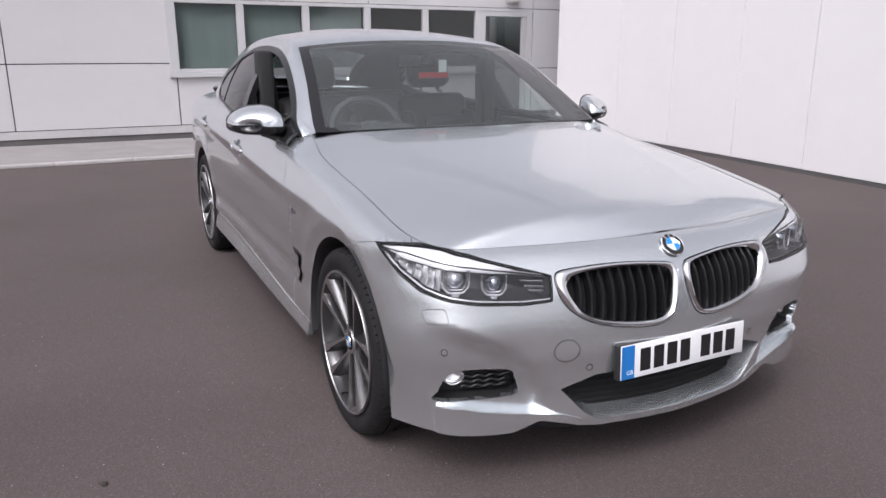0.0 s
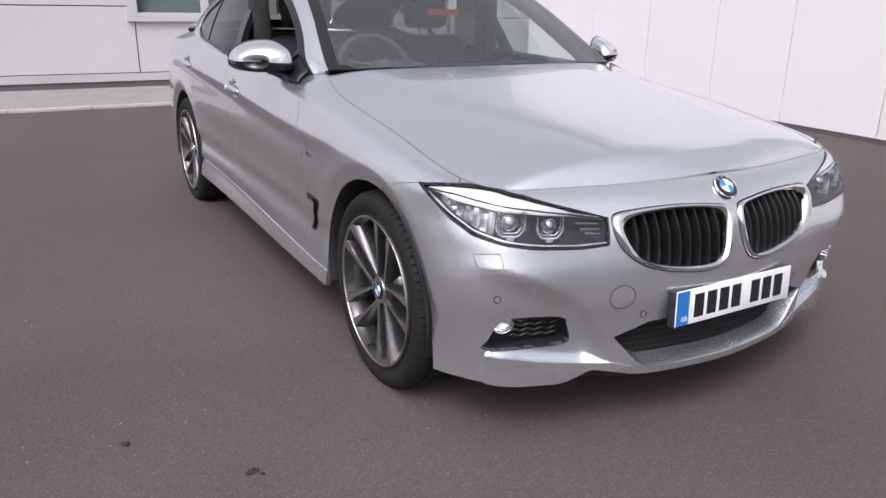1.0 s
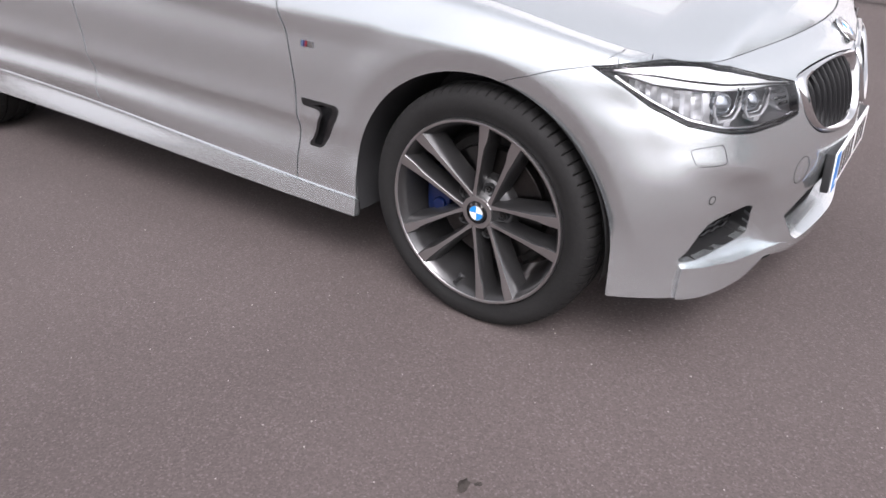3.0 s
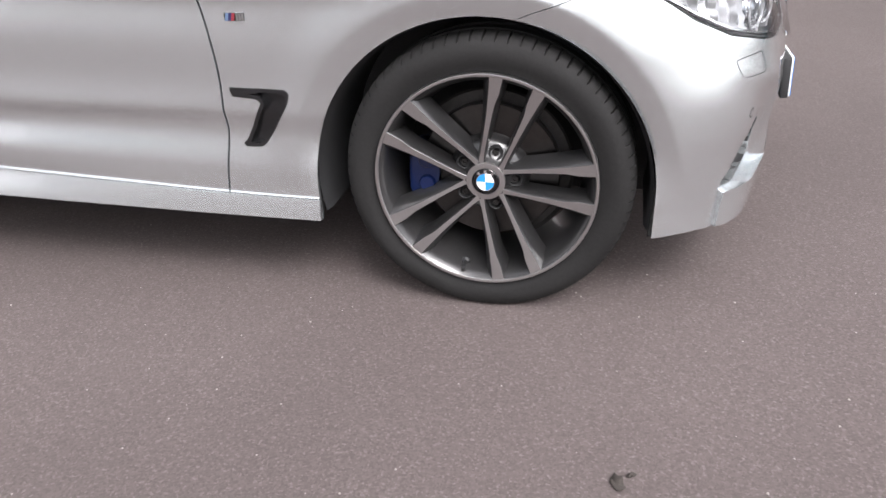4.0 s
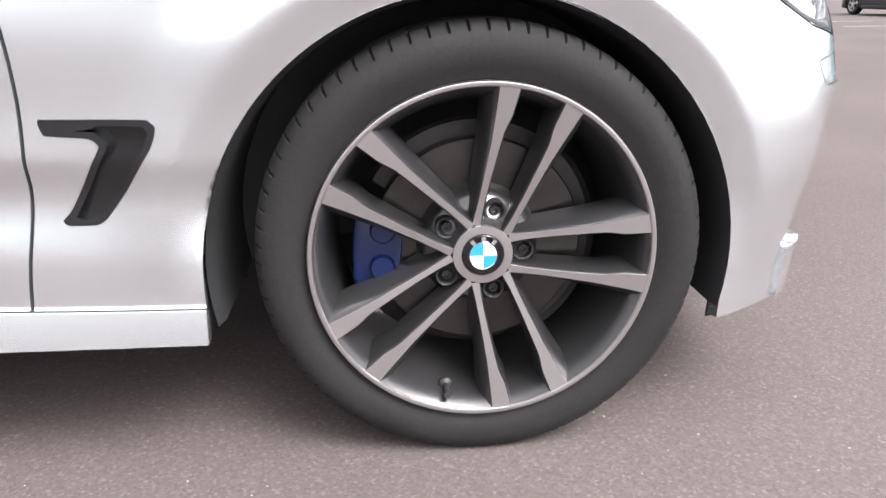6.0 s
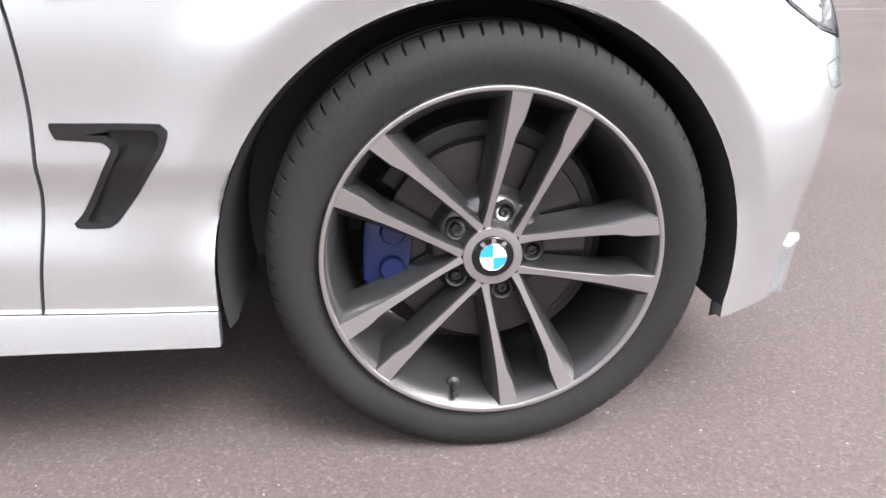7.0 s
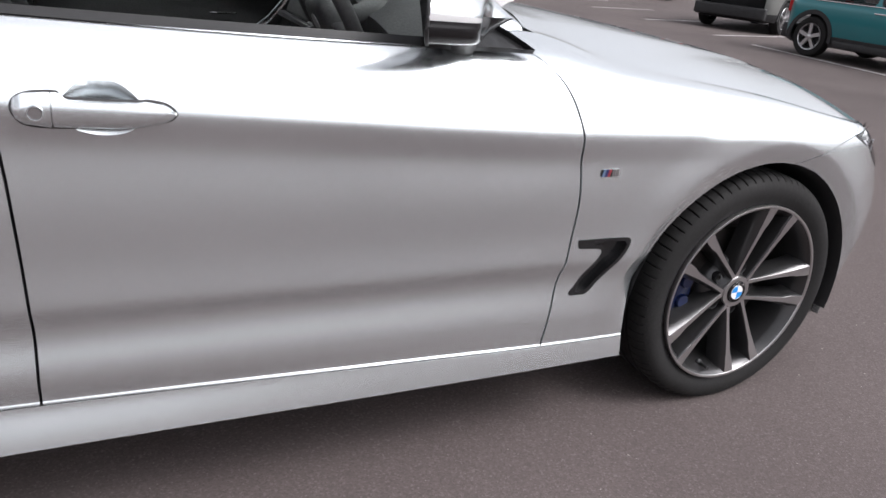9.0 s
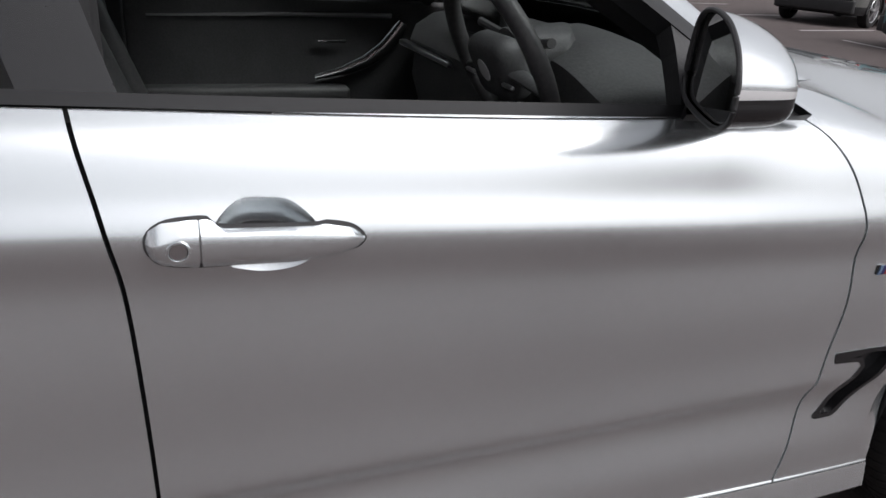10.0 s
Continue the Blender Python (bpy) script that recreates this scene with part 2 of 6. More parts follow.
PLATE_WHITE = mat("number_plate_white", (.78, .79, .79), .35, grain=.03, size=90)
PLATE_BLUE = mat("number_plate_blue", (.015, .17, .50), .35, grain=.06, size=90)
M_LIGHT, M_DARK, M_RED = mat("badge_light_blue", (.10, .15, .24), .25), mat("badge_dark_blue", (.03, .03, .09), .25), mat("badge_red", (.22, .03, .04), .25)
# the film share makes up for sky reflection the glass lacks
WINDSCREEN = sheet_glass("windscreen_glass", (.80, .87, .85), 1.6, .062)
TINTED = sheet_glass("tinted_glass", (.30, .31, .31), 1.38)
LAMP_GLASS = sheet_glass("lamp_lens", (.95, .96, .97))
AMBER = mat("amber_lens", (.8, .25, .02), .2, coat=.5)
RED_LENS = mat("red_lens", (.4, .01, .012), .18, coat=.6)


def asphalt_mat():
    m = mat("worn_asphalt", (.135, .118, .117), .88, spec=.3)
    n, l = m.node_tree.nodes, m.node_tree.links
    b, co = n["Principled BSDF"], n.new("ShaderNodeTexCoord")
    grit, stone, patch = n.new("ShaderNodeTexVoronoi"), n.new("ShaderNodeTexNoise"), n.new("ShaderNodeTexNoise")
    grit.inputs["Scale"].default_value = 210
    stone.inputs["Scale"].default_value, stone.inputs["Detail"].default_value = 120, 6
    patch.inputs["Scale"].default_value, patch.inputs["Detail"].default_value = .55, 5
    for q in (grit, stone, patch):
        l.new(co.outputs["Object"], q.inputs["Vector"])
    ramp = n.new("ShaderNodeValToRGB")
    e = ramp.color_ramp.elements
    e[0].position, e[0].color = .20, (.070, .0560, .0545, 1)
    e[1].position, e[1].color = .66, (.095, .0775, .0750, 1)
    k = ramp.color_ramp.elements.new(.82)
    k.color = (.145, .124, .119, 1)
    mixv = n.new("ShaderNodeMath")
    mixv.operation = "MULTIPLY_ADD"
    sep = n.new("ShaderNodeSeparateColor")
    l.new(grit.outputs["Color"], sep.inputs[0])
    l.new(sep.outputs[0], mixv.inputs[0])
    mixv.inputs[1].default_value = .45
    half = n.new("ShaderNodeMath")
    half.operation = "MULTIPLY"
    half.inputs[1].default_value = .55
    l.new(stone.outputs[0], half.inputs[0])
    l.new(half.outputs[0], mixv.inputs[2])
    l.new(mixv.outputs[0], ramp.inputs[0])
    mul = n.new("ShaderNodeMix")
    mul.data_type, mul.blend_type = "RGBA", "MULTIPLY"
    mul.inputs["Factor"].default_value = 1
    pr = n.new("ShaderNodeMapRange")
    pr.inputs["From Min"].default_value, pr.inputs["From Max"].default_value = .3, .7
    pr.inputs["To Min"].default_value, pr.inputs["To Max"].default_value = .86, 1.12
    l.new(patch.outputs[0], pr.inputs["Value"])
    l.new(ramp.outputs[0], mul.inputs["A"])
    l.new(pr.outputs[0], mul.inputs["B"])
    l.new(mul.outputs["Result"], b.inputs["Base Color"])
    bu = n.new("ShaderNodeBump")
    bu.inputs["Strength"].default_value, bu.inputs["Distance"].default_value = .6, .004
    l.new(mixv.outputs[0], bu.inputs["Height"])
    l.new(bu.outputs[0], b.inputs["Normal"])
    return m


ASPHALT = asphalt_mat()
PALE_PAVING = mat("pale_concrete_paving", (.25, .235, .23), .85, grain=.2, size=40, bump=.3)
KERB = mat("concrete_kerb", (.42, .40, .39), .8, grain=.18, size=50, bump=.3)
# one white cladding in two tones: shade on far wall, light on side wall
CLADDING_SHADED = mat("white_cladding_shaded", (.50, .49, .50), .42, grain=.025, size=5, wear=.06)
CLADDING_LIT = mat("white_cladding_lit", (.78, .765, .765), .45, grain=.02, size=3, wear=.06)
GREY_TRIM = mat("grey_trim", (.42, .41, .41), .5, grain=.08, size=20)
DARK_GAP = mat("dark_joint", (.10, .095, .095), .8, grain=.2, size=30)
UPVC = mat("white_window_frame", (.46, .46, .465), .35, grain=.02, size=20)
BLIND = mat("pale_green_blind", (.60, .64, .63), .7, grain=.08, size=12)
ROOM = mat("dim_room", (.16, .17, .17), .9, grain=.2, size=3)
WINDOW = sheet_glass("window_glass", (.72, .77, .76), 1.6)
POST_BLACK = mat("dark_painted_steel", (.022, .020, .021), .45, grain=.25, size=40, bump=.1)
MESH_GREY = mat("galvanised_mesh", (.10, .10, .10), .5, .6, grain=.2, size=60)
LINE_WHITE = mat("worn_road_paint", (.55, .53, .52), .8, second=(.24, .22, .22), grain=.2, size=25)
CONCRETE_WHITE = mat("white_render", (.72, .70, .70), .8, grain=.05, size=8)
TEAL = paint_mat("teal_paint", (.01, .16, .18), .3, .4)
GREY_PAINT = paint_mat("grey_green_paint", (.23, .235, .225), .35, .7)
DARK_PAINT = paint_mat("dark_purple_paint", (.02, .015, .022), .3, .4)


# ---- the yard ----
def sheet(name, pts, material, label, z=0.0, parent=None):
    return tagged(part(name, ([(x, y, z) for x, y in pts], [tuple(range(len(pts)))]), material, parent, label, smooth=False), kind="structure", category=name)


sheet("ground", [(-250, -250), (250, -250), (250, 250), (-250, 250)], ASPHALT, "worn brownish grey asphalt yard under the cars")

FAR_A, FAR_D = Vector((-10.3, -.10, 0)), Vector((0, 1, 0))
FAR_N = Vector((FAR_D.y, -FAR_D.x, 0))          # towards the yard
FAR = Matrix((( *FAR_D, 0), (*(-FAR_N), 0), (0, 0, 1, 0), (0, 0, 0, 1))).transposed()
FAR.translation = FAR_A
# in the far wall's frame x runs along it, -y comes out of it


def wall_piece(name, m, parent, material, x0, x1, z0, z1, y0=0.0, y1=.2, bevel=0.0, label=""):
    return part(name, boxed(x0, x1, y0, y1, z0, z1, bevel=bevel, m=m), material, parent, label, smooth=False)


def far_building():
    b = thing("wall_far", "white clad office wall with a strip of windows", "wall", kind="structure")
    w0, w1, z0, z1 = 0.0, 6.72, 1.07, 2.20
    # the wall behind, with the window strip left open
    for x0, x1, a, c in ((-11, w0, .0, 4.3), (w0, w1, .0, z0), (w0, w1, z1, 4.3), (w1, 12, .0, 4.3)):
        wall_piece("backing", FAR, b, DARK_GAP, x0, x1, a, c, .03, .25)
    # cladding panels with open joints
    g = .008
    cols = [-11, -9.2, -6.95, -4.65, -2.35, w0]
    for i in range(len(cols) - 1):
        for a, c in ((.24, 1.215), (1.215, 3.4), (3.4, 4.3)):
            wall_piece("panel", FAR, b, CLADDING_SHADED, cols[i] + g, cols[i + 1] - g, a + g, c - g, 0, .028, .004)
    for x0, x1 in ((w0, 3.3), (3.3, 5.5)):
        wall_piece("panel", FAR, b, CLADDING_SHADED, x0 + g, x1 - g, .24 + g, z0 - g, 0, .028, .004)
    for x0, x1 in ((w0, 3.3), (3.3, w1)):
        wall_piece("panel", FAR, b, CLADDING_SHADED, x0 + g, x1 - g, z1 + g, 4.3, 0, .028, .004)
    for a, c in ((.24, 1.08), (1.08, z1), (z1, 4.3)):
        wall_piece("panel", FAR, b, CLADDING_SHADED, w1 + g, 12, a + g, c - g, 0, .028, .004)
    wall_piece("base_trim", FAR, b, GREY_TRIM, -11, 5.5, .12, .235, -.012, .03, .004, "grey metal base trim")
    wall_piece("plinth", FAR, b, DARK_GAP, -11, 12, 0, .115, .012, .05)
    # windows
    win = tagged(new("window_1"), "strip of white framed office windows with pale blinds", "window", kind="structure")
    wall_piece("window_sill", FAR, win, UPVC, w0 - .11, 5.5, z0 - .075, z0 - .002, -.07, .10, .008)
    wall_piece("window_frame", FAR, win, UPVC, w0 - .0, w1, z1 - .06, z1 - .002, -.01, .09, .004)
    wall_piece("window_frame", FAR, win, UPVC, w0, 5.5, z0, z0 + .06, -.01, .09, .004)
    wall_piece("window_frame", FAR, win, UPVC, w0 - .09, w0 + .05, z0 - .002, z1, -.03, .09, .004)
    bars = [0.0, 1.06, 2.16, 3.27, 4.40, 5.50]
    for x in bars[1:]:
        wall_piece("mullion", FAR, win, UPVC, x - .06, x + .06, z0 + .06, z1 - .06, -.006, .09, .005)
    for i, (x0, x1) in enumerate(zip(bars[:-1], bars[1:])):
        p = wall_piece("pane", FAR, win, WINDOW, x0 + .05, x1 - .05, z0 + .055, z1 - .055, .05, .056)
        p.visible_shadow = False
        k = 0
        x = x0 + .06
        if i in (0, 1, 2):
            while x < x1 - .1:                   # vertical louvre blinds behind the glass
                mm = FAR @ Matrix.Translation((x + .05, .12, 0)) @ Matrix.Rotation(radians(14 + 5 * ((k * 7) % 3)), 4, "Z")
                part("blind_slat", boxed(-.052, .052, -.001, .001, z0 + .05, z1 - .02, m=mm), BLIND, win)
                x += .088
                k += 1
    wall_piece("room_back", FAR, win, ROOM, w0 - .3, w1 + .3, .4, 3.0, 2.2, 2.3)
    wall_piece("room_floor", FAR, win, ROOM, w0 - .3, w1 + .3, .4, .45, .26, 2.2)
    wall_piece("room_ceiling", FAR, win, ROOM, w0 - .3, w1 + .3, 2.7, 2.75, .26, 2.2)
    # the glazed door at the end of the strip
    d = tagged(new("door_1"), "white framed glazed entrance door", "door", kind="structure")
    for x0, x1, a, c in ((5.56, 5.66, 0, 2.14), (6.58, 6.71, 0, 2.14), (5.66, 6.58, 2.05, 2.14), (5.66, 6.58, 0.02, .22)):
        wall_piece("door_frame", FAR, d, UPVC, x0, x1, a, c, -.004, .08, .004)
    wall_piece("door_frame", FAR, d, GREY_TRIM, 6.47, 6.575, .2, 2.05, .01, .06, .004)
    p = wall_piece("pane", FAR, d, WINDOW, 5.66, 6.47, .22, 2.05, .04, .046)
    p.visible_shadow = False
    lamp = thing("wall_lamp", "small grey bulkhead lamp over the door", "lamp", FAR @ Matrix.Translation((6.22, 0, 2.36)))
    part("housing", boxed(-.14, .14, -.10, -.001, -.05, .05, bevel=.02), GREY_TRIM, lamp)
    part("diffuser", boxed(-.12, .12, -.09, -.02, -.062, -.045, bevel=.006), UPVC, lamp)
    # pavement with a kerb along the wall
    k = thing("pavement", "pale concrete paving strip with a kerb by the wall", "pavement", kind="structure")
    part("slab", boxed(-11, 9, -2.27, -.001, .0, .03, m=FAR), PALE_PAVING, k)
    x = -11.0
    while x < 9:
        part("kerb", boxed(x + .004, x + .91, -2.35, -2.272, 0, .045, bevel=.008, m=FAR), KERB, k)
        x += .915


far_building()

SIDE_D = Vector((.9936, -.1131, 0)).normalized()
SIDE_A = Vector((-5.36, 6.035, 0))
SIDE = Matrix(((*SIDE_D, 0), (-SIDE_D.y, SIDE_D.x, 0, 0), (0, 0, 1, 0), (0, 0, 0, 1))).transposed()
SIDE.translation = SIDE_A


def side_wall():
    b = thing("wall_side", "tall plain white clad wall with narrow upright joints", "wall", kind="structure")
    part("backing", boxed(-3.86, 4.56, .03, .25, 0, 6.2, m=SIDE), DARK_GAP, b)
    part("backing", boxed(-3.86, -3.64, .25, 5.5, 0, 6.2, m=SIDE), CLADDING_SHADED, b)
    cols = [-3.87, -1.84, -.47, .87, 2.04, 3.28, 4.58]
    g = .006
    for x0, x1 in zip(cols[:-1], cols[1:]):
        part("panel", boxed(x0 + g, x1 - g, 0, .028, .05, 6.2, bevel=.004, m=SIDE), CLADDING_LIT, b, smooth=False)
    part("base_trim", boxed(-3.84, 4.57, .006, .03, 0, .045, m=SIDE), DARK_GAP, b)


side_wall()


def fence_leaf(name, a, b, posts, label, high=2.0):
    """A dark framed mesh leaf from a to b on the ground."""
    d = Vector(b) - Vector(a)
    n = d.length
    d.normalize()
    m = Matrix(((d.x, d.y, 0, 0), (-d.y, d.x, 0, 0), (0, 0, 1, 0), (0, 0, 0, 1))).transposed()
    m.translation = Vector(a)
    f = thing(name, label, "fence", m)
    for x in posts:
        part("post", boxed(x - .05, x + .05, -.05, .05, 0, high + .1, bevel=.012), POST_BLACK, f)
    part("rail", boxed(.05, n, -.03, .03, .06, .15, bevel=.008), POST_BLACK, f)
    part("rail", boxed(.05, n, -.03, .03, high - .06, high, bevel=.008), POST_BLACK, f)
    for i in range(int((n - .1) / .07)):
        part("mesh_wire", tube([(.09 + i * .07, 0, .14), (.09 + i * .07, 0, high - .05)], .0028, 5), MESH_GREY, f)
    for i in range(9):
        part("mesh_rod", tube([(.05, .005, .24 + i * .2), (n, .005, .24 + i * .2)], .004, 5), MESH_GREY, f)
    part("hinge", boxed(-.09, -.04, -.03, .03, .62, .70, bevel=.01), POST_BLACK, f)
    part("hinge", boxed(-.09, -.04, -.03, .03, 1.5, 1.58, bevel=.01), POST_BLACK, f)
    return f


fence_leaf("mesh_gate", (-.69, 5.42, 0), (1.45, 4.78, 0), (0,), "dark framed steel mesh gate beside the white wall")
fence_leaf("mesh_gate", (6.98, 2.63, 0), (6.78, 1.1, 0), (0,), "dark framed steel mesh gate standing open before the parked hatchback")
far_white = thing("wall_back", "plain white rendered wall beyond the mesh gate", "wall", kind="structure")
part("panel", boxed(-.45, 3.2, 5.95, 6.15, 0, 2.6), CONCRETE_WHITE, far_white, smooth=False)


def bay_line(a, b, w=.1):
    a, b = (*a, 0), (*b, 0)
    d = (Vector(b) - Vector(a)).normalized()
    s = Vector((-d.y, d.x, 0)) * w / 2
    me = ([Vector(a) - s, Vector(b) - s, Vector(b) + s, Vector(a) + s], [(0, 1, 2, 3)])
    tagged(part("bay_line", ([(p.x, p.y, .004) for p in me[0]], me[1]), LINE_WHITE, None, "worn white painted parking bay line on the asphalt"), kind="structure", category="road marking")


bay_line((8.35, 2.9), (8.95, 7.42))
for k in range(5):
    bay_line((9.2 + .35 * k, 8.6 + 2.45 * k), (11.4 + .35 * k, 8.9 + 2.45 * k))


def debris(x, y, r, turn):
    """A scrap of dead leaf on the asphalt, curled."""
    bm = bmesh.new()
    rnd = random.Random(int(x * 1000 + y * 77))
    ring = []
    for i in range(14):
        a = 2 * math.pi * i / 14
        q = r * (.55 + .45 * abs(math.cos(a * .5 + .4))) * rnd.uniform(.75, 1.15)
        ring.append(bm.verts.new((q * math.cos(a) * 1.5, q * math.sin(a), .003 + .010 * rnd.random() * (q / r))))
    mid = bm.verts.new((0, 0, .004))
    for i in range(14):
        bm.faces.new((mid, ring[i], ring[(i + 1) % 14]))
    ob = part("dead_leaf", bm, LEAF, None, "small curled dead leaf lying on the asphalt")
    ob.matrix_basis = pose(x, y, 0, 0, 0, turn)
    sol = ob.modifiers.new("thick", "SOLIDIFY")
    sol.thickness = .0015
    tagged(ob, category="leaf", group="dead leaves")


LEAF = mat("dead_leaf", (.035, .028, .024), .8, grain=.4, size=90, bump=.3)
for x, y, r, a in ((.014, -1.724, .014, 30), (.333, -1.432, .017, 100), (.358, -1.408, .007, 10)):
    debris(x, y, r, a)


def grit():
    """Loose pale chippings on the asphalt, one object."""
    rnd = random.Random(5)
    P, F = [], []
    for _ in range(260):
        x, y, r = rnd.uniform(-2.2, 2.6), rnd.uniform(-2.6, -.6), rnd.uniform(.0012, .0032)
        o, a = len(P), rnd.uniform(0, 6)
        for k in range(5):
            t = a + k * 2 * math.pi / 5
            P.append((x + r * rnd.uniform(.7, 1.2) * math.cos(t), y + r * rnd.uniform(.7, 1.2) * math.sin(t), 0))
        P.append((x, y, r * 1.1))
        F += [(o + k, o + (k + 1) % 5, o + 5) for k in range(5)]
    tagged(part("grit", (P, F), CHIPPING, None, "loose pale stone chippings scattered on the asphalt", smooth=False), category="gravel", kind="stuff")


CHIPPING = mat("pale_chippings", (.25, .225, .21), .85, grain=.3, size=60)
grit()


# ---- the car body's surfaces ----
def spline(xs, ys):
    """Natural cubic spline through a few knots."""
    xs, ys = np.asarray(xs, float), np.asarray(ys, float)
    n, h = len(xs), np.diff(xs)
    A, r = np.eye(n), np.zeros(n)
    for i in range(1, n - 1):
        A[i, i - 1:i + 2] = h[i - 1], 2 * (h[i - 1] + h[i]), h[i]
        r[i] = 6 * ((ys[i + 1] - ys[i]) / h[i] - (ys[i] - ys[i - 1]) / h[i - 1])
    m = np.linalg.solve(A, r)

    def f(x):
        x = np.clip(np.asarray(x, float), xs[0], xs[-1])
        i = np.clip(np.searchsorted(xs, x) - 1, 0, n - 2)
        a, b, hh = xs[i + 1] - x, x - xs[i], h[i]
        return (m[i] * a ** 3 + m[i + 1] * b ** 3) / (6 * hh) + (ys[i] / hh - m[i] * hh / 6) * a + (ys[i + 1] / hh - m[i + 1] * hh / 6) * b
    return f


def gentle(xs, ys):
    """Monotone cubic through knots: no overshoot."""
    xs, ys = np.asarray(xs, float), np.asarray(ys, float)
    h, s = np.diff(xs), np.diff(ys) / np.diff(xs)
    m = np.zeros(len(xs))
    for i in range(1, len(xs) - 1):
        if s[i - 1] * s[i] > 0:
            w1, w2 = 2 * h[i] + h[i - 1], h[i] + 2 * h[i - 1]
            m[i] = (w1 + w2) / (w1 / s[i - 1] + w2 / s[i])
    m[0], m[-1] = s[0], s[-1]

    def f(x):
        x = np.clip(np.asarray(x, float), xs[0], xs[-1])
        i = np.clip(np.searchsorted(xs, x) - 1, 0, len(xs) - 2)
        t = (x - xs[i]) / h[i]
        return ys[i] * (1 + 2 * t) * (1 - t) ** 2 + h[i] * m[i] * t * (1 - t) ** 2 + ys[i + 1] * t * t * (3 - 2 * t) + h[i] * m[i + 1] * t * t * (t - 1)
    return f


# plan outline of the lower body, from the nose's centre round the driver's side to the tail's centre
PLAN_X = [.742, .733, .703, .653, .592, .452, .25, 0, -.6, -1.4, -2.2, -2.92, -3.4, -3.75, -3.95, -4.04, -4.06]
PLAN_Y = [0, -.15, -.36, -.60, -.782, -.874, -.903, -.912, -.916, -.916, -.915, -.914, -.89, -.80, -.60, -.30, 0]
_c = np.concatenate([[0], np.cumsum(np.hypot(np.diff(PLAN_X), np.diff(PLAN_Y)))])
LONG = _c[-1]
# mirrored knots at both ends keep the outline square to the car's middle line there
_k = np.concatenate([-_c[2:0:-1], _c, 2 * LONG - _c[-2:-4:-1]])
plan_x = spline(_k, PLAN_X[2:0:-1] + PLAN_X + PLAN_X[-2:-4:-1])
plan_y = spline(_k, [-y for y in PLAN_Y[2:0:-1]] + PLAN_Y + [-y for y in PLAN_Y[-2:-4:-1]])
_s = np.linspace(0, LONG, 4000)
_px = plan_x(_s)


def s_of_x(x):
    """Length along the outline at which it has this x."""
    return np.interp(-np.asarray(x, float), -_px, _s)


def plan_normal(s):
    e = 1e-3
    tx, ty = plan_x(s + e) - plan_x(s - e), plan_y(s + e) - plan_y(s - e)
    n = np.hypot(tx, ty)
    return -ty / n, tx / n


# stations: nose, nose side, corner, wing front, axle, wing rear, screen corner, door front, door rear, rear axle, rear corner, tail
STATIONS = [0, .42, .90] + [float(s_of_x(x)) for x in (.35, 0, -.5, -.74, -.95, -1.9, -2.92, -3.6)] + [LONG]
# each feature line of the body: how far in from the outline, and how high, at the stations
LINES = [
    ([.008, .014, .044, .014, .008, .004, .003, .003, .003, .01, .03, .03], [.192, .192, .195, .206, .218, .223, .226, .230, .247, .25, .26, .28]),
    ([.002, .010, .040, .013, .015, .012, .013, .015, .026, .022, .03, .03], [.24, .24, .25, .258, .266, .274, .281, .290, .326, .345, .35, .36]),
    ([.004, .010, .038, .013, .017, .016, .018, .020, .029, .024, .02, .02], [.262, .262, .27, .274, .281, .288, .295, .304, .340, .36, .37, .38]),
    ([.008, .011, .032, .010, .014, .016, .016, .016, .016, .012, .01, .01], [.31, .31, .31, .315, .325, .340, .350, .356, .386, .39, .40, .41]),
    ([.003, .006, .020, .005, .014, .025, .029, .030, .030, .020, .0, .0], [.39, .39, .39, .395, .415, .435, .445, .45, .465, .47, .47, .47]),
    ([-.004, -.002, .006, .003, .010, .0115, .0105, .0105, .0105, .011, .0, .0], [.455, .455, .455, .46, .480, .500, .506, .508, .530, .54, .53, .53]),
    ([.003, .002, .001, .002, .008, .0115, .0125, .013, .0125, .011, .0, .0], [.52, .52, .52, .53, .54, .555, .565, .57, .595, .60, .58, .58]),
    ([.026, .024, .018, .006, .004, .006, .006, .007, .006, .006, .005, .005], [.63, .63, .62, .63, .65, .66, .665, .67, .71, .73, .71, .71]),
    ([.047, .044, .033, .014, .004, .007, .009, .010, .010, .008, .01, .012], [.685, .68, .68, .70, .72, .732, .742, .754, .814, .855, .85, .85]),
    ([.065, .061, .047, .020, .008, -.002, -.005, -.006, -.006, -.002, .015, .02], [.715, .71, .715, .745, .772, .790, .803, .817, .879, .92, .91, .90]),
    ([.085, .080, .060, .032, .022, .014, .012, .010, .010, .014, .03, .03], [.74, .736, .742, .775, .812, .848, .862, .872, .925, .96, .97, .97]),
    ([.110, .102, .080, .055, .052, .050, .045, .026, .030, .065, .08, .05], [.76, .756, .764, .795, .853, .912, .940, .935, .972, 1.01, 1.03, 1.04]),
    ([.135, .128, .110, .100, .112, .124, .150, .060, .060, .150, .20, .14], [.775, .772, .782, .802, .866, .940, .995, .968, 1.003, 1.04, 1.07, 1.09]),
]
_d = [gentle(STATIONS, a) for a, b in LINES]
_z = [gentle(STATIONS, b) for a, b in LINES]


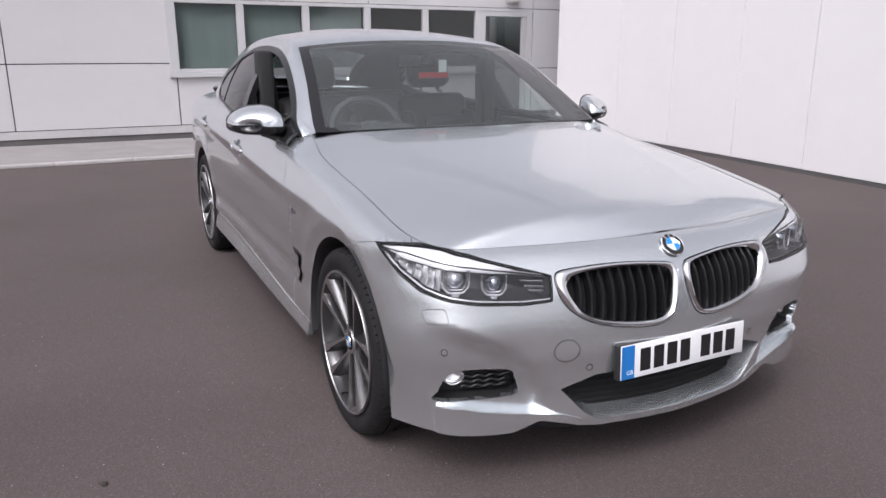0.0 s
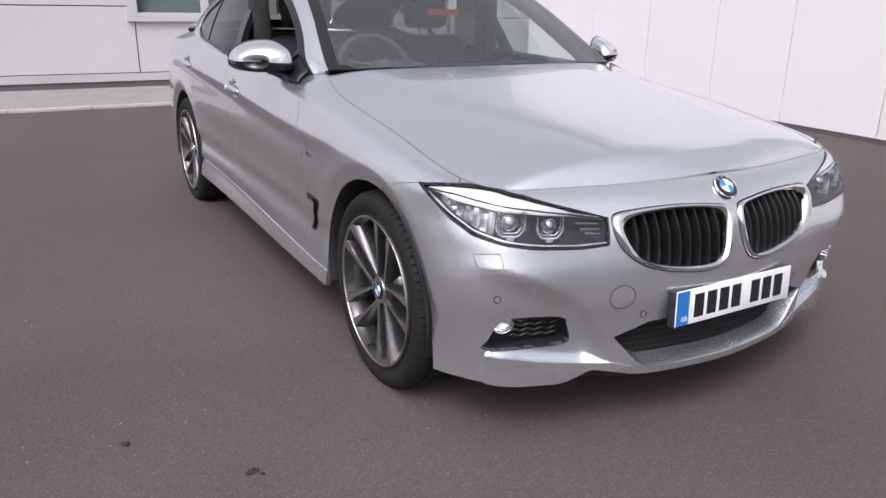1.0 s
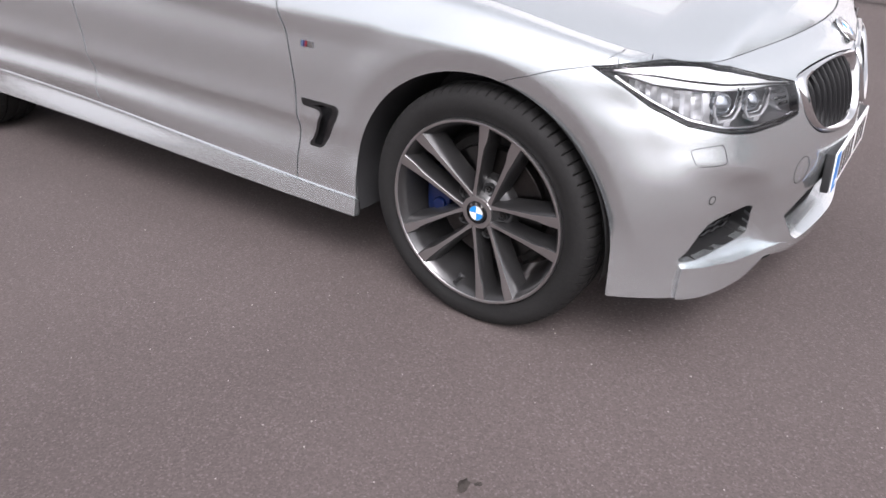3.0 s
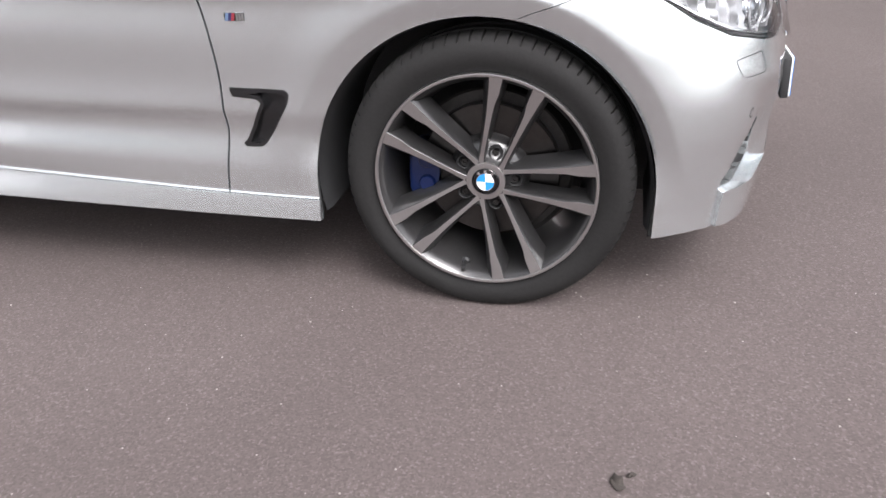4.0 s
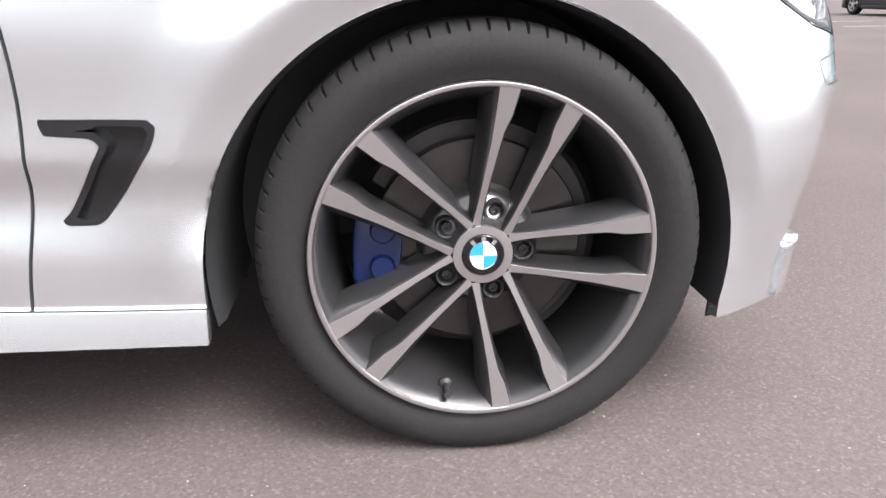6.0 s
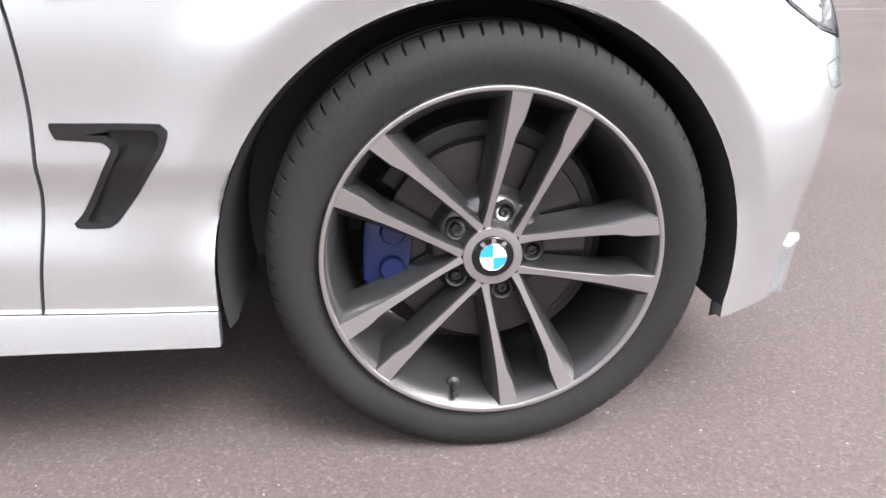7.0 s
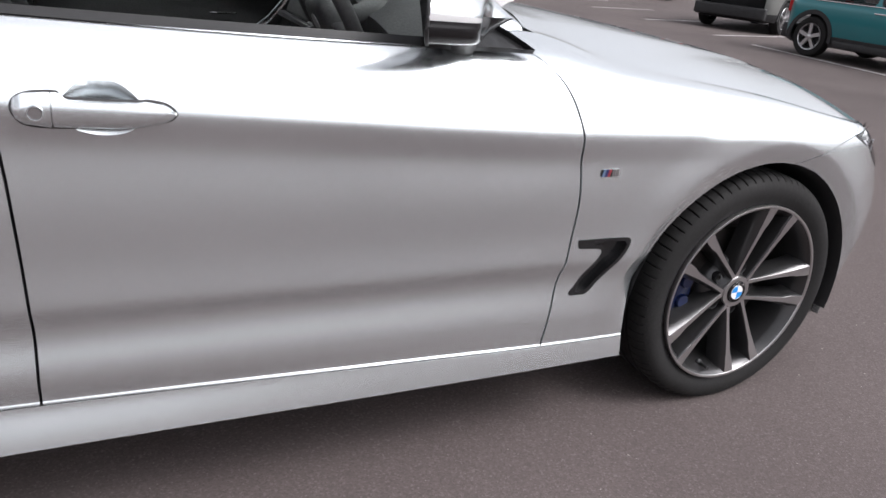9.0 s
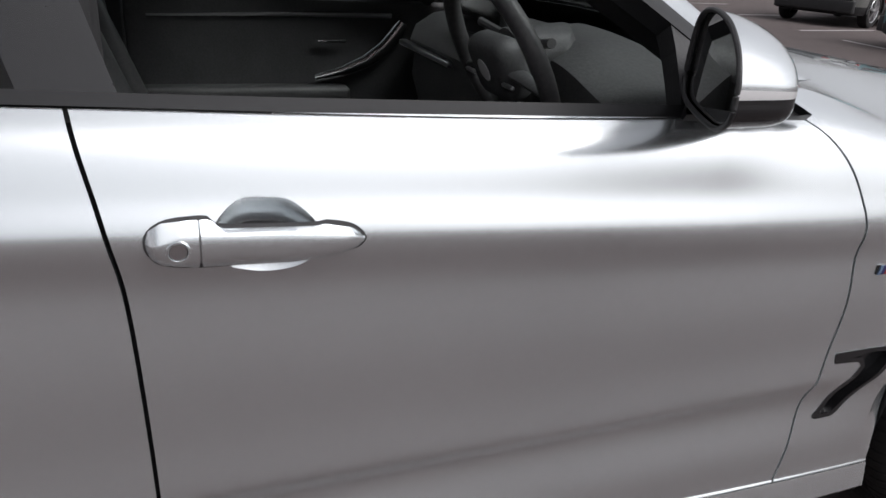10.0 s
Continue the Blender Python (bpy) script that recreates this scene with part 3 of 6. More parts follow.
def lower_body(su, sub=8, low=8):
    """Grid of points (len(su), rows, 3) of the driver's side of the lower body."""
    D, Z = np.array([f(su) for f in _d]), np.array([f(su) for f in _z])
    k = np.arange(len(LINES))
    v = np.concatenate([np.linspace(0, 4, 4 * low, endpoint=False), np.linspace(4, len(LINES) - 1, (len(LINES) - 5) * sub + 1)])
    bx, by = plan_x(su), plan_y(su)
    nx, ny = plan_normal(su)
    out = np.zeros((len(su), len(v), 3))
    for i in range(len(su)):
        d, z = gentle(k, D[:, i])(v), spline(k, Z[:, i])(v)
        out[i, :, 0], out[i, :, 1], out[i, :, 2] = bx[i] - nx[i] * d, by[i] - ny[i] * d, z
        x = out[i, :, 0]
        for xc, zc, r in ((-.013, .318, .397), (-2.92, .335, .392)):        # broad bands round the wheel arches that turn in
            away = np.where(z > zc, np.hypot(x - xc, z - zc), np.abs(x - xc)) - r
            q, w = np.clip((.16 - away) / .11, 0, 1), np.clip((.050 - away) / .050, 0, 1)
            push = (.008 * q * q * (3 - 2 * q) - .020 * w) * np.clip((z - .30) / .12, 0, 1)
            out[i, :, 1] += ny[i] * push
            out[i, :, 0] += nx[i] * push
    return out


# upper body: the roof's middle line, its edges, and the way down to the waist, row by row from the screen's foot to the tail
ROWS = [0, 1, 2, 3, 4, 5, 6, 7, 8]
MID_X = spline(ROWS, [-.59, -.945, -1.33, -1.76, -2.25, -2.8, -3.3, -3.7, -4.0])
MID_Z = spline(ROWS, [1.02, 1.235, 1.412, 1.478, 1.496, 1.470, 1.395, 1.25, 1.10])
EDGE_X = spline(ROWS, [-.735, -1.05, -1.41, -1.81, -2.28, -2.8, -3.28, -3.66, -3.92])
EDGE_Y = spline(ROWS, [-.748, -.702, -.636, -.592, -.572, -.552, -.54, -.56, -.64])
EDGE_Z = spline(ROWS, [1.012, 1.198, 1.372, 1.428, 1.436, 1.405, 1.325, 1.195, 1.08])


def waist(x):
    """The top edge of the lower body at this x."""
    s = s_of_x(x)
    d, nrm = _d[-1](s), plan_normal(s)
    return np.array([plan_x(s) - nrm[0] * d, plan_y(s) - nrm[1] * d, _z[-1](s)])


def upper_body(tu, nv=60):
    """Grid of points of the driver's half: from the waist over the roof's edge to its middle line."""
    out = np.zeros((len(tu), nv, 3))
    for i, t in enumerate(tu):
        m = np.array([MID_X(t), 0, MID_Z(t)])
        e = np.array([EDGE_X(t), EDGE_Y(t), EDGE_Z(t)])
        w = waist(e[0] - .012 * min(t, 1))
        w[2] += .002

        def top(q):
            return np.array([m[0] + (e[0] - m[0]) * q ** 2, e[1] * q, m[2] + (e[2] - m[2]) * q ** 2.4])
        span = np.linalg.norm(e - w)
        bulge = np.array([0, -.05, .01]) * min(1, span / .45) * .55
        r = min(.035, span * .3) / max(span, 1e-4)
        pts = [w, w + (e - w) * .33 + bulge * .75, w + (e - w) * .66 + bulge * .8, e + (w - e) * r + bulge * .12,
               (e + (w - e) * r * .25) * .5 + top(.985) * .5 - np.array([0, 0, .001]), top(.95), top(.75), top(.5), top(.25), top(0)]
        pts = np.array(pts)
        c = np.concatenate([[0], np.cumsum(np.linalg.norm(np.diff(pts, axis=0), axis=1) + 1e-5)])
        v = np.concatenate([np.linspace(0, c[3], nv // 2, endpoint=False), np.linspace(c[3], c[5], nv // 6, endpoint=False),
                            np.linspace(c[5], c[-1], nv - nv // 2 - nv // 6)])
        for k in range(3):
            out[i, :, k] = gentle(c, pts[:, k])(v) if k == 1 else spline(c, pts[:, k])(v)
    return out


def bonnet_edge(s):
    d, nrm = _d[-1](s), plan_normal(s)
    return plan_x(s) - nrm[0] * d, plan_y(s) - nrm[1] * d, _z[-1](s)


BONNET_MID = spline([-.75, -.45, -.1, .2, .45, .56, .618, .66], [1.026, 1.001, .960, .920, .877, .840, .795, .745])


def bonnet_height(x, y, ye, ze):
    q = np.clip(np.abs(y) / np.maximum(ye, 1e-4), 0, 1)
    z = ze + (np.maximum(BONNET_MID(x), ze) - ze) * (1 - q ** 2.8) * np.clip(ye / .45, 0, 1) ** .7
    fade = np.clip((.60 - x) / .3, 0, 1) * np.clip((ye - .3) / .3, 0, 1)
    inner = .433 - .232 * x                  # two folds that part from a point behind the lamps and run back to the screen
    outer = np.minimum(inner + .012 + np.clip(.193 * (.44 - x), 0, .2), ye - .04)
    wide = np.maximum(outer - inner, .012)
    g = np.clip((outer - np.abs(y)) / wide, 0, 1)
    g = .7 * g + .3 * g * g * (3 - 2 * g)
    return z + fade * (.003 + .055 * np.minimum(wide, .16)) * g


# ---- the silver car ----
car = thing("car", "silver metallic five door hatchback with graphite alloy wheels", "car")


_ts = np.linspace(0, LONG, 1400)
_tD, _tZ = np.array([f(_ts) for f in _d]), np.array([f(_ts) for f in _z])
_tv = np.linspace(0, len(LINES) - 1, 240)
_td = np.array([gentle(np.arange(len(LINES)), _tD[:, i])(_tv) for i in range(len(_ts))])
_tz = np.array([spline(np.arange(len(LINES)), _tZ[:, i])(_tv) for i in range(len(_ts))])
_tx, _ty = plan_x(_ts), plan_y(_ts)
_tn = plan_normal(_ts)


# the hollow of the sporty bumper: a crease runs down from the corner to the intake, a ledge closes it below
CREASE = [(1.20, .585), (1.02, .583), (.894, .578), (.772, .564), (.691, .538), (.582, .494), (.521, .436), (.473, .377), (.440, .335), (.420, .262), (.41, .10), (1.20, .10)]


def recess(s, z):
    s, z = np.asarray(s, float), np.asarray(z, float)
    top = np.clip((s - .50) / .2, 0, 1)
    d = np.clip(inside(np.array(CREASE), s.ravel(), z.ravel()).reshape(s.shape) / (.115 - .055 * top), 0, 1)
    d = top * (1 - (1 - d) ** 1.7) + (1 - top) * d * d * (3 - 2 * d)
    back = np.clip((.93 - s) / .24, 0, 1)
    return .032 * d * back * back * (3 - 2 * back)


_hollow = recess(np.repeat(np.linspace(0, 1, 401)[:, None], 401, 1), np.repeat(np.linspace(.2, .6, 401)[None], 401, 0)).tolist()


def hollow_at(s, z):
    a, b = min(max(s, 0), .9999) * 400, min(max((z - .2) / .4, 0), .9999) * 400
    i, j = int(a), int(b)
    u, v = a - i, b - j
    return (_hollow[i][j] * (1 - v) + _hollow[i][j + 1] * v) * (1 - u) + (_hollow[i + 1][j] * (1 - v) + _hollow[i + 1][j + 1] * v) * u


def on_body(s, z, out=0.0):
    """The point of the lower body at length s along its outline and height z, moved out, and its outward normal."""
    def at(ss, zz):
        q = min(max(ss, 0), LONG - 1e-6) / LONG * (len(_ts) - 1)
        i, w = int(q), q - int(q)
        p = []
        for k in (i, i + 1):
            d = np.interp(zz, _tz[k], _td[k]) + (hollow_at(ss, zz) if ss < 1 and zz < .6 else 0)
            p.append(Vector((float(_tx[k] - _tn[0][k] * d), float(_ty[k] - _tn[1][k] * d), float(zz))))
        return p[0].lerp(p[1], w)
    p, e = at(s, z), .005
    along_s = at(s + e, z) - at(s - e, z) if s > e else Vector((0, -1, 0))
    n = along_s.cross(at(s, z + e) - at(s, z - e)).normalized()
    k = int(min(max(s, 0), LONG - 1e-6) / LONG * (len(_ts) - 1))
    if n.x * _tn[0][k] + n.y * _tn[1][k] < 0:
        n = -n
    return p + n * out, n


def standing(p, n, up=Vector((0, 0, 1))):
    """A pose at p whose -y looks out along n and whose z is upright."""
    y = -n.normalized()
    x = y.cross(up).normalized()
    z = x.cross(y)
    m = Matrix((x, y, z)).transposed().to_4x4()
    m.translation = p
    return m


def twin(k):
    return k.mirrored()


FLIP = Matrix.Diagonal((1, -1, 1, 1))
GAP = .0022

_su = np.concatenate([np.linspace(0, 1.6, 210, endpoint=False), np.linspace(1.6, s_of_x(-2.0), 230, endpoint=False), np.linspace(s_of_x(-2.0), LONG, 130)])
_g = lower_body(_su, 8, 18)
_g[0, :, 1] = _g[-1, :, 1] = 0
plain = Skin(_g.reshape(-1, 3).copy(), grid_faces(*_g.shape[:2]), np.repeat(_su, _g.shape[1])[:, None])
_q = recess(np.repeat(_su[:, None], _g.shape[1], 1), _g[:, :, 2])
_nx, _ny = plan_normal(_su)
_g[:, :, 0] -= _nx[:, None] * _q
_g[:, :, 1] -= _ny[:, None] * _q
lower = Skin(_g.reshape(-1, 3), grid_faces(*_g.shape[:2]), np.repeat(_su, _g.shape[1])[:, None])


def arch_out(k, xc, r=.386, zc=.325):
    x, z = k.P[:, 0] - xc, k.P[:, 2] - zc
    return np.where(z > 0, np.hypot(x, z), np.abs(x)) - r


def sz(poly, n=0):
    q = rounded(poly, n) if n else np.array(poly)
    return lambda k: inside(q, k.uv[:, 0], k.P[:, 2])


def xz(poly, n=0):
    q = rounded(poly, n) if n else np.array(poly)
    return lambda k: inside(q, k.P[:, 0], k.P[:, 2])


BUMPER = [(-.1, 0), (1.8, 0), (1.45, .66), (1.361, .702), (1.315, .721), (1.215, .755), (1.132, .773), (1.06, .81), (1.0, .9), (-.1, .9)]
LAMP = [(1.132, .774), (1.05, .786), (.978, .7875), (.85, .783), (.711, .767), (.585, .731), (.462, .697), (.468, .622), (.559, .618), (.69, .628), (.796, .642), (.90, .661), (.985, .697), (1.05, .737)]
KIDNEY = [(.453, .690), (.407, .708), (.229, .713), (.067, .702), (.022, .689), (.013, .65), (.026, .59), (.057, .535), (.133, .517), (.27, .533), (.366, .563), (.435, .62)]
KIDNEY_IN = [(.415, .672), (.36, .694), (.22, .701), (.075, .690), (.043, .672), (.044, .62), (.066, .555), (.133, .537), (.27, .551), (.36, .580), (.402, .628)]
FOG = [(.850, .316), (.838, .352), (.816, .390), (.790, .416), (.742, .423), (.602, .414), (.578, .385), (.562, .335), (.575, .323), (.61, .318)]
INTAKE = [(.437, .340), (.321, .377), (.15, .386), (-.05, .39), (-.05, .221), (.128, .221), (.26, .222), (.311, .227), (.351, .250)]
BLADE = [(.850, .303), (.83, .303), (.737, .299), (.666, .285), (.574, .272), (.42, .254), (.36, .232), (.36, .15), (.850, .15)]
VENT = [(-.598, .555), (-.453, .553), (-.445, .541), (-.456, .514), (-.50, .452), (-.532, .413), (-.545, .405), (-.588, .405), (-.591, .413), (-.578, .426), (-.523, .517), (-.53, .528), (-.592, .533)]
door_front = spline([.15, .312, .399, .535, .674, .762, .85, .912, .956, 1.0], [-.66, -.648, -.634, -.619, -.619, -.633, -.655, -.692, -.745, -.83])
door_mid = spline([.15, .332, .443, .59, .74, .867, .945, 1.015, 1.06], [-1.708, -1.707, -1.704, -1.706, -1.711, -1.724, -1.741, -1.757, -1.768])
door_rear = spline([.15, .35, .5, .65, .8, 1.06], [-2.42, -2.46, -2.5, -2.58, -2.70, -2.93])

skin = lower.cut(lambda k: arch_out(k, -.013, .397, .318)).cut(lambda k: arch_out(k, -2.92, .392, .335))


def sill_line(k):
    return k.P[:, 2] - (_z[1](k.uv[:, 0]) + .004)


bumper = skin.cut(lambda k: sz(BUMPER)(k) - GAP * .4)
wing = skin.cut(lambda k: -sz(BUMPER)(k) - GAP * .4).cut(lambda k: k.P[:, 0] - door_front(k.P[:, 2]) - GAP * 1.2)
sill = skin.cut(lambda k: np.minimum(-sill_line(k) - .001, np.minimum(-.1 - k.P[:, 0], k.P[:, 0] + 2.8)))
wing = wing.cut(lambda k: np.maximum(sill_line(k) - .001, k.P[:, 0] + .3))
side = skin.cut(lambda k: np.maximum(sill_line(k) - .001, -2.6 - k.P[:, 0]))
door_f = side.cut(lambda k: door_front(k.P[:, 2]) - k.P[:, 0] - GAP * 1.2).cut(lambda k: k.P[:, 0] - door_mid(k.P[:, 2]) - GAP * 1.15)
door_r = side.cut(lambda k: door_mid(k.P[:, 2]) - k.P[:, 0] - GAP * 1.15).cut(lambda k: k.P[:, 0] - door_rear(k.P[:, 2]) - GAP)
quarter = side.cut(lambda k: door_rear(k.P[:, 2]) - k.P[:, 0] - GAP)

lamp_f, kid_f, kid_in_f, fog_f, intake_f, blade_f, vent_f = sz(LAMP), sz(KIDNEY, 5), sz(KIDNEY_IN, 5), sz(FOG, 4), sz(INTAKE), sz(BLADE), xz(VENT)
lens = skin.cut(lambda k: lamp_f(k) - .003)
blade = plain.cut(blade_f)
bumper = bumper.cut(lambda k: -lamp_f(k)).cut(lambda k: -kid_f(k) - .003).cut(lambda k: -fog_f(k)).cut(lambda k: -intake_f(k)).cut(lambda k: -blade_f(k) + .018)
foot_line = lambda k: k.P[:, 2] - np.interp(k.uv[:, 0], [0, .30, .37, .42, .49, .505, .56, .59, .8, 1.0], [.197, .200, .210, .224, .240, .240, .216, .2045, .2085, .212])
bumper, blade = bumper.cut(foot_line), blade.cut(foot_line)
wing = wing.cut(lambda k: -lamp_f(k)).cut(lambda k: -vent_f(k))
HANDLE = [(-1.697, .862), (-1.692, .875), (-1.675, .884), (-1.65, .887), (-1.63, .887), (-1.617, .879), (-1.512, .879), (-1.50, .881), (-1.47, .877), (-1.456, .868), (-1.453, .862), (-1.463, .852), (-1.49, .845), (-1.515, .839), (-1.60, .834), (-1.65, .833), (-1.68, .837), (-1.692, .848)]


def tilted(x, z):
    """The handle rises towards the rear with the crease."""
    return -1.574 + (x + 1.575) * .955, z - .004 + .05 * (-1.455 - x)


CUP = [(-1.630, .870), (-1.60, .903), (-1.568, .907), (-1.535, .902), (-1.503, .870), (-1.513, .841), (-1.535, .826), (-1.568, .821), (-1.598, .826), (-1.617, .836)]

HANDLE, CUP = [tilted(*q) for q in HANDLE], [tilted(*q) for q in CUP]

for mirror in (False, True):
    f = twin if mirror else (lambda k: k)
    part("front_wing", f(wing).with_rim(), SILVER, car)
    part("sill", f(sill).with_rim(.02), SILVER, car)
    part("rear_quarter", f(quarter).with_rim(), SILVER, car)
    b = part("bumper_blade", f(blade.pushed(.0015)).with_rim(.044, .010), SILVER, car)
    v = part("wing_vent", f(skin.cut(lambda k: vent_f(k)).cut(lambda k: .009 - vent_f(k)).pushed(.001)).with_rim(.024), BLACK_TRIM, car, "gloss black air vent")
    part("vent_channel", f(skin.cut(lambda k: vent_f(k) - .004).pushed(-.018)).with_rim(.004), BLACK_TRIM, v)
both_bumper = bumper.plus(bumper.mirrored())
front_bumper = part("front_bumper", both_bumper.with_rim(.02), SILVER, car)

# dark inner body that shows through the gaps
for mirror in (False, True):
    k = skin.cut(lambda k: np.minimum(1, .6 - np.maximum(fog_f(k), np.maximum(lamp_f(k), np.maximum(kid_f(k), intake_f(k)))) * 1e3)).pushed(-.024)
    part("inner_shell", ((twin(k) if mirror else k).P, (twin(k) if mirror else k).F), DARK, car)

# bonnet
_sb = np.concatenate([np.linspace(.03, .5, 60, endpoint=False), np.linspace(.5, s_of_x(-.74), 150)])
bx, by, bz = bonnet_edge(_sb)
by = by + .0035
_w = np.linspace(-1, 1, 121)  # across
hood = np.zeros((len(_sb), 121, 3))
hood[:, :, 0] = bx[:, None] - .003
hood[:, :, 1] = -by[:, None] * _w[None]
hood[:, :, 2] = bonnet_height(hood[:, :, 0], hood[:, :, 1], -by[:, None], bz[:, None])


def screen_foot(y):
    return -.585 - .145 * (np.asarray(y) / .74) ** 2


bonnet = Skin(hood.reshape(-1, 3), grid_faces(*hood.shape[:2]), hood.reshape(-1, 3)[:, :1])
bonnet = bonnet.cut(lambda k: k.P[:, 0] - screen_foot(k.P[:, 1]) - .018).cut(lambda k: k.P[:, 0] - (-.70))
part("bonnet", bonnet.with_rim(.02), SILVER, car)
part("bonnet_liner", (bonnet.pushed(-.03).P, bonnet.F), DARK, car)

# upper body
_tu = np.linspace(0, 8, 260)
_gu = upper_body(_tu, 90)
_gu[:, -1, 1] = 0
upper = Skin(_gu.reshape(-1, 3), grid_faces(*_gu.shape[:2]), np.stack([np.repeat(_tu, 90), np.tile(np.arange(90) / 89, 260)], 1))
glass_top = spline([-3.14, -3.08, -2.9, -2.6, -2.2, -1.8, -1.40, -1.04, -.75], [1.08, 1.165, 1.262, 1.343, 1.388, 1.380, 1.318, 1.152, .958])
glass_foot = spline([-3.14, -3.0, -2.6, -1.8, -1.2, -.95, -.77], [1.12, 1.075, 1.040, 1.000, .977, .969, .966])


def dlo_f(k):
    x = k.P[:, 0]
    return np.where((x < -.77) & (x > -3.09), np.minimum((glass_top(x) - k.P[:, 2]) * .85, k.P[:, 2] - glass_foot(x)), -.05)


dlo_in_f = lambda k: dlo_f(k) - np.where(k.P[:, 2] - glass_foot(k.P[:, 0]) < .05, .015, .024)


def screen_f(k):
    """Inside of the windscreen: between its foot, its top and the pillars."""
    t, y = k.uv[:, 0], k.P[:, 1]
    edge = EDGE_Y(t)
    return np.minimum(np.minimum(t + .02, 1.99 - t) * .4, y - edge - .022 * np.clip(t, .2, 1))


def rear_screen_f(k):
    t, y = k.uv[:, 0], k.P[:, 1]
    return np.minimum(np.minimum(t - 5.9, 7.5 - t) * .4, y - EDGE_Y(t) - .09)


side_wall_of = lambda k: -k.P[:, 1] + EDGE_Y(np.clip(k.uv[:, 0], 0, 8)) + .02
cab = upper.cut(lambda k: -np.minimum(dlo_f(k), side_wall_of(k))).cut(lambda k: -screen_f(k)).cut(lambda k: -rear_screen_f(k))
frame_strip = upper.cut(lambda k: np.minimum(dlo_f(k), side_wall_of(k)))
trim = frame_strip.cut(lambda k: -dlo_in_f(k))
pillar_line = lambda k, x0, lean: k.P[:, 0] - (x0 + lean * (k.P[:, 2] - 1.0))
opening = frame_strip.cut(dlo_in_f)
pillar_b = opening.cut(lambda k: .045 - np.abs(pillar_line(k, -1.745, -.32)))
front_pane = opening.cut(lambda k: pillar_line(k, -1.745, -.32) - .045)
rear_panes = opening.cut(lambda k: -pillar_line(k, -1.745, -.32) - .045)
rear_pane = rear_panes.cut(lambda k: pillar_line(k, -2.56, -.35) - .016)
quarter_pane = rear_panes.cut(lambda k: -pillar_line(k, -2.56, -.35) - .016)
pillar_c = rear_panes.cut(lambda k: .016 - np.abs(pillar_line(k, -2.56, -.35)))
mirror_corner = front_pane.cut(lambda k: pillar_line(k, -.985, .1))
front_open = front_pane.cut(lambda k: -pillar_line(k, -.985, .1))
screen = upper.cut(screen_f)
frit = lambda k: screen_f(k) - np.where((k.P[:, 1] - EDGE_Y(k.uv[:, 0])) < .09, .046, .016)
screen_clear = screen.cut(frit)
screen_border = screen.cut(lambda k: -frit(k))


def inward(faces, turn):
    """Panes that are looked at from the seats face inwards."""
    return [tuple(f)[::-1] for f in faces] if turn else faces


cab2 = cab.plus(cab.mirrored())
part("roof", cab2.with_rim(.025), SILVER, car)
part("roof_lining", (cab2.pushed(-.028).P, cab2.F), DARK, car)
for mirror in (False, True):
    f = twin if mirror else (lambda k: k)
    part("window_trim", f(trim.pushed(.002)).with_rim(.03), BLACK_SATIN, car, "gloss black window surround")
    part("pillar_cover", f(pillar_b.pushed(.001)).with_rim(.03), BLACK_TRIM, car)
    part("pillar_cover", f(pillar_c).with_rim(.02), BLACK_TRIM, car)
    part("mirror_triangle", f(mirror_corner).with_rim(.03), BLACK_PLASTIC, car)
    part("rear_window", (f(rear_pane.pushed(-.004)).P, inward(f(rear_pane).F, mirror)), TINTED, car, "dark tinted rear side window")
    part("quarter_window", (f(quarter_pane.pushed(-.004)).P, inward(f(quarter_pane).F, mirror)), TINTED, car)
    if mirror:
        part("front_window", (f(front_open.pushed(-.004)).P, inward(f(front_open).F, True)), WINDSCREEN, car)
# black sail in the window's front corner
_near = np.concatenate([lower.P, upper.P])
_near = _near[(_near[:, 0] < -.70) & (_near[:, 0] > -1.06) & (_near[:, 2] > .93) & (_near[:, 2] < 1.12) & (_near[:, 1] < -.6)]
_a, _b, _c3, _n = np.array([-.762, .962]), np.array([-.912, 1.062]), np.array([-1.0, .969]), 16
P, F, row = [], [], {}
for i in range(_n + 1):
    for j in range(_n + 1 - i):
        q = _a + (_b - _a) * i / _n + (_c3 - _a) * j / _n
        d = np.hypot(_near[:, 0] - q[0], _near[:, 2] - q[1])
        y = _near[d < max(.016, d.min() + .004), 1]
        row[i, j] = len(P)
        P.append((q[0], float(y[y < y.min() + .012].mean()) - .0035, q[1]))
for i in range(_n):
    for j in range(_n - i):
        F.append((row[i, j], row[i, j + 1], row[i + 1, j]))
        if j + 1 < _n - i:
            F.append((row[i, j + 1], row[i + 1, j + 1], row[i + 1, j]))
sail = Skin(np.array(P), np.array(F), np.zeros((len(P), 1)))
part("mirror_sail", sail.with_rim(.012), BLACK_SATIN, car)
part("mirror_sail", twin(sail).with_rim(.012), BLACK_SATIN, car)
sc = screen_clear.plus(screen_clear.mirrored())
part("windscreen", (sc.P, sc.F), WINDSCREEN, car, "windscreen glass")
sb = screen_border.plus(screen_border.mirrored())
part("windscreen_border", sb.with_rim(.01), BLACK_TRIM, car)
rs = upper.cut(rear_screen_f)
rs = rs.plus(rs.mirrored())
part("rear_screen", (rs.P, inward(rs.F, True)), TINTED, car)
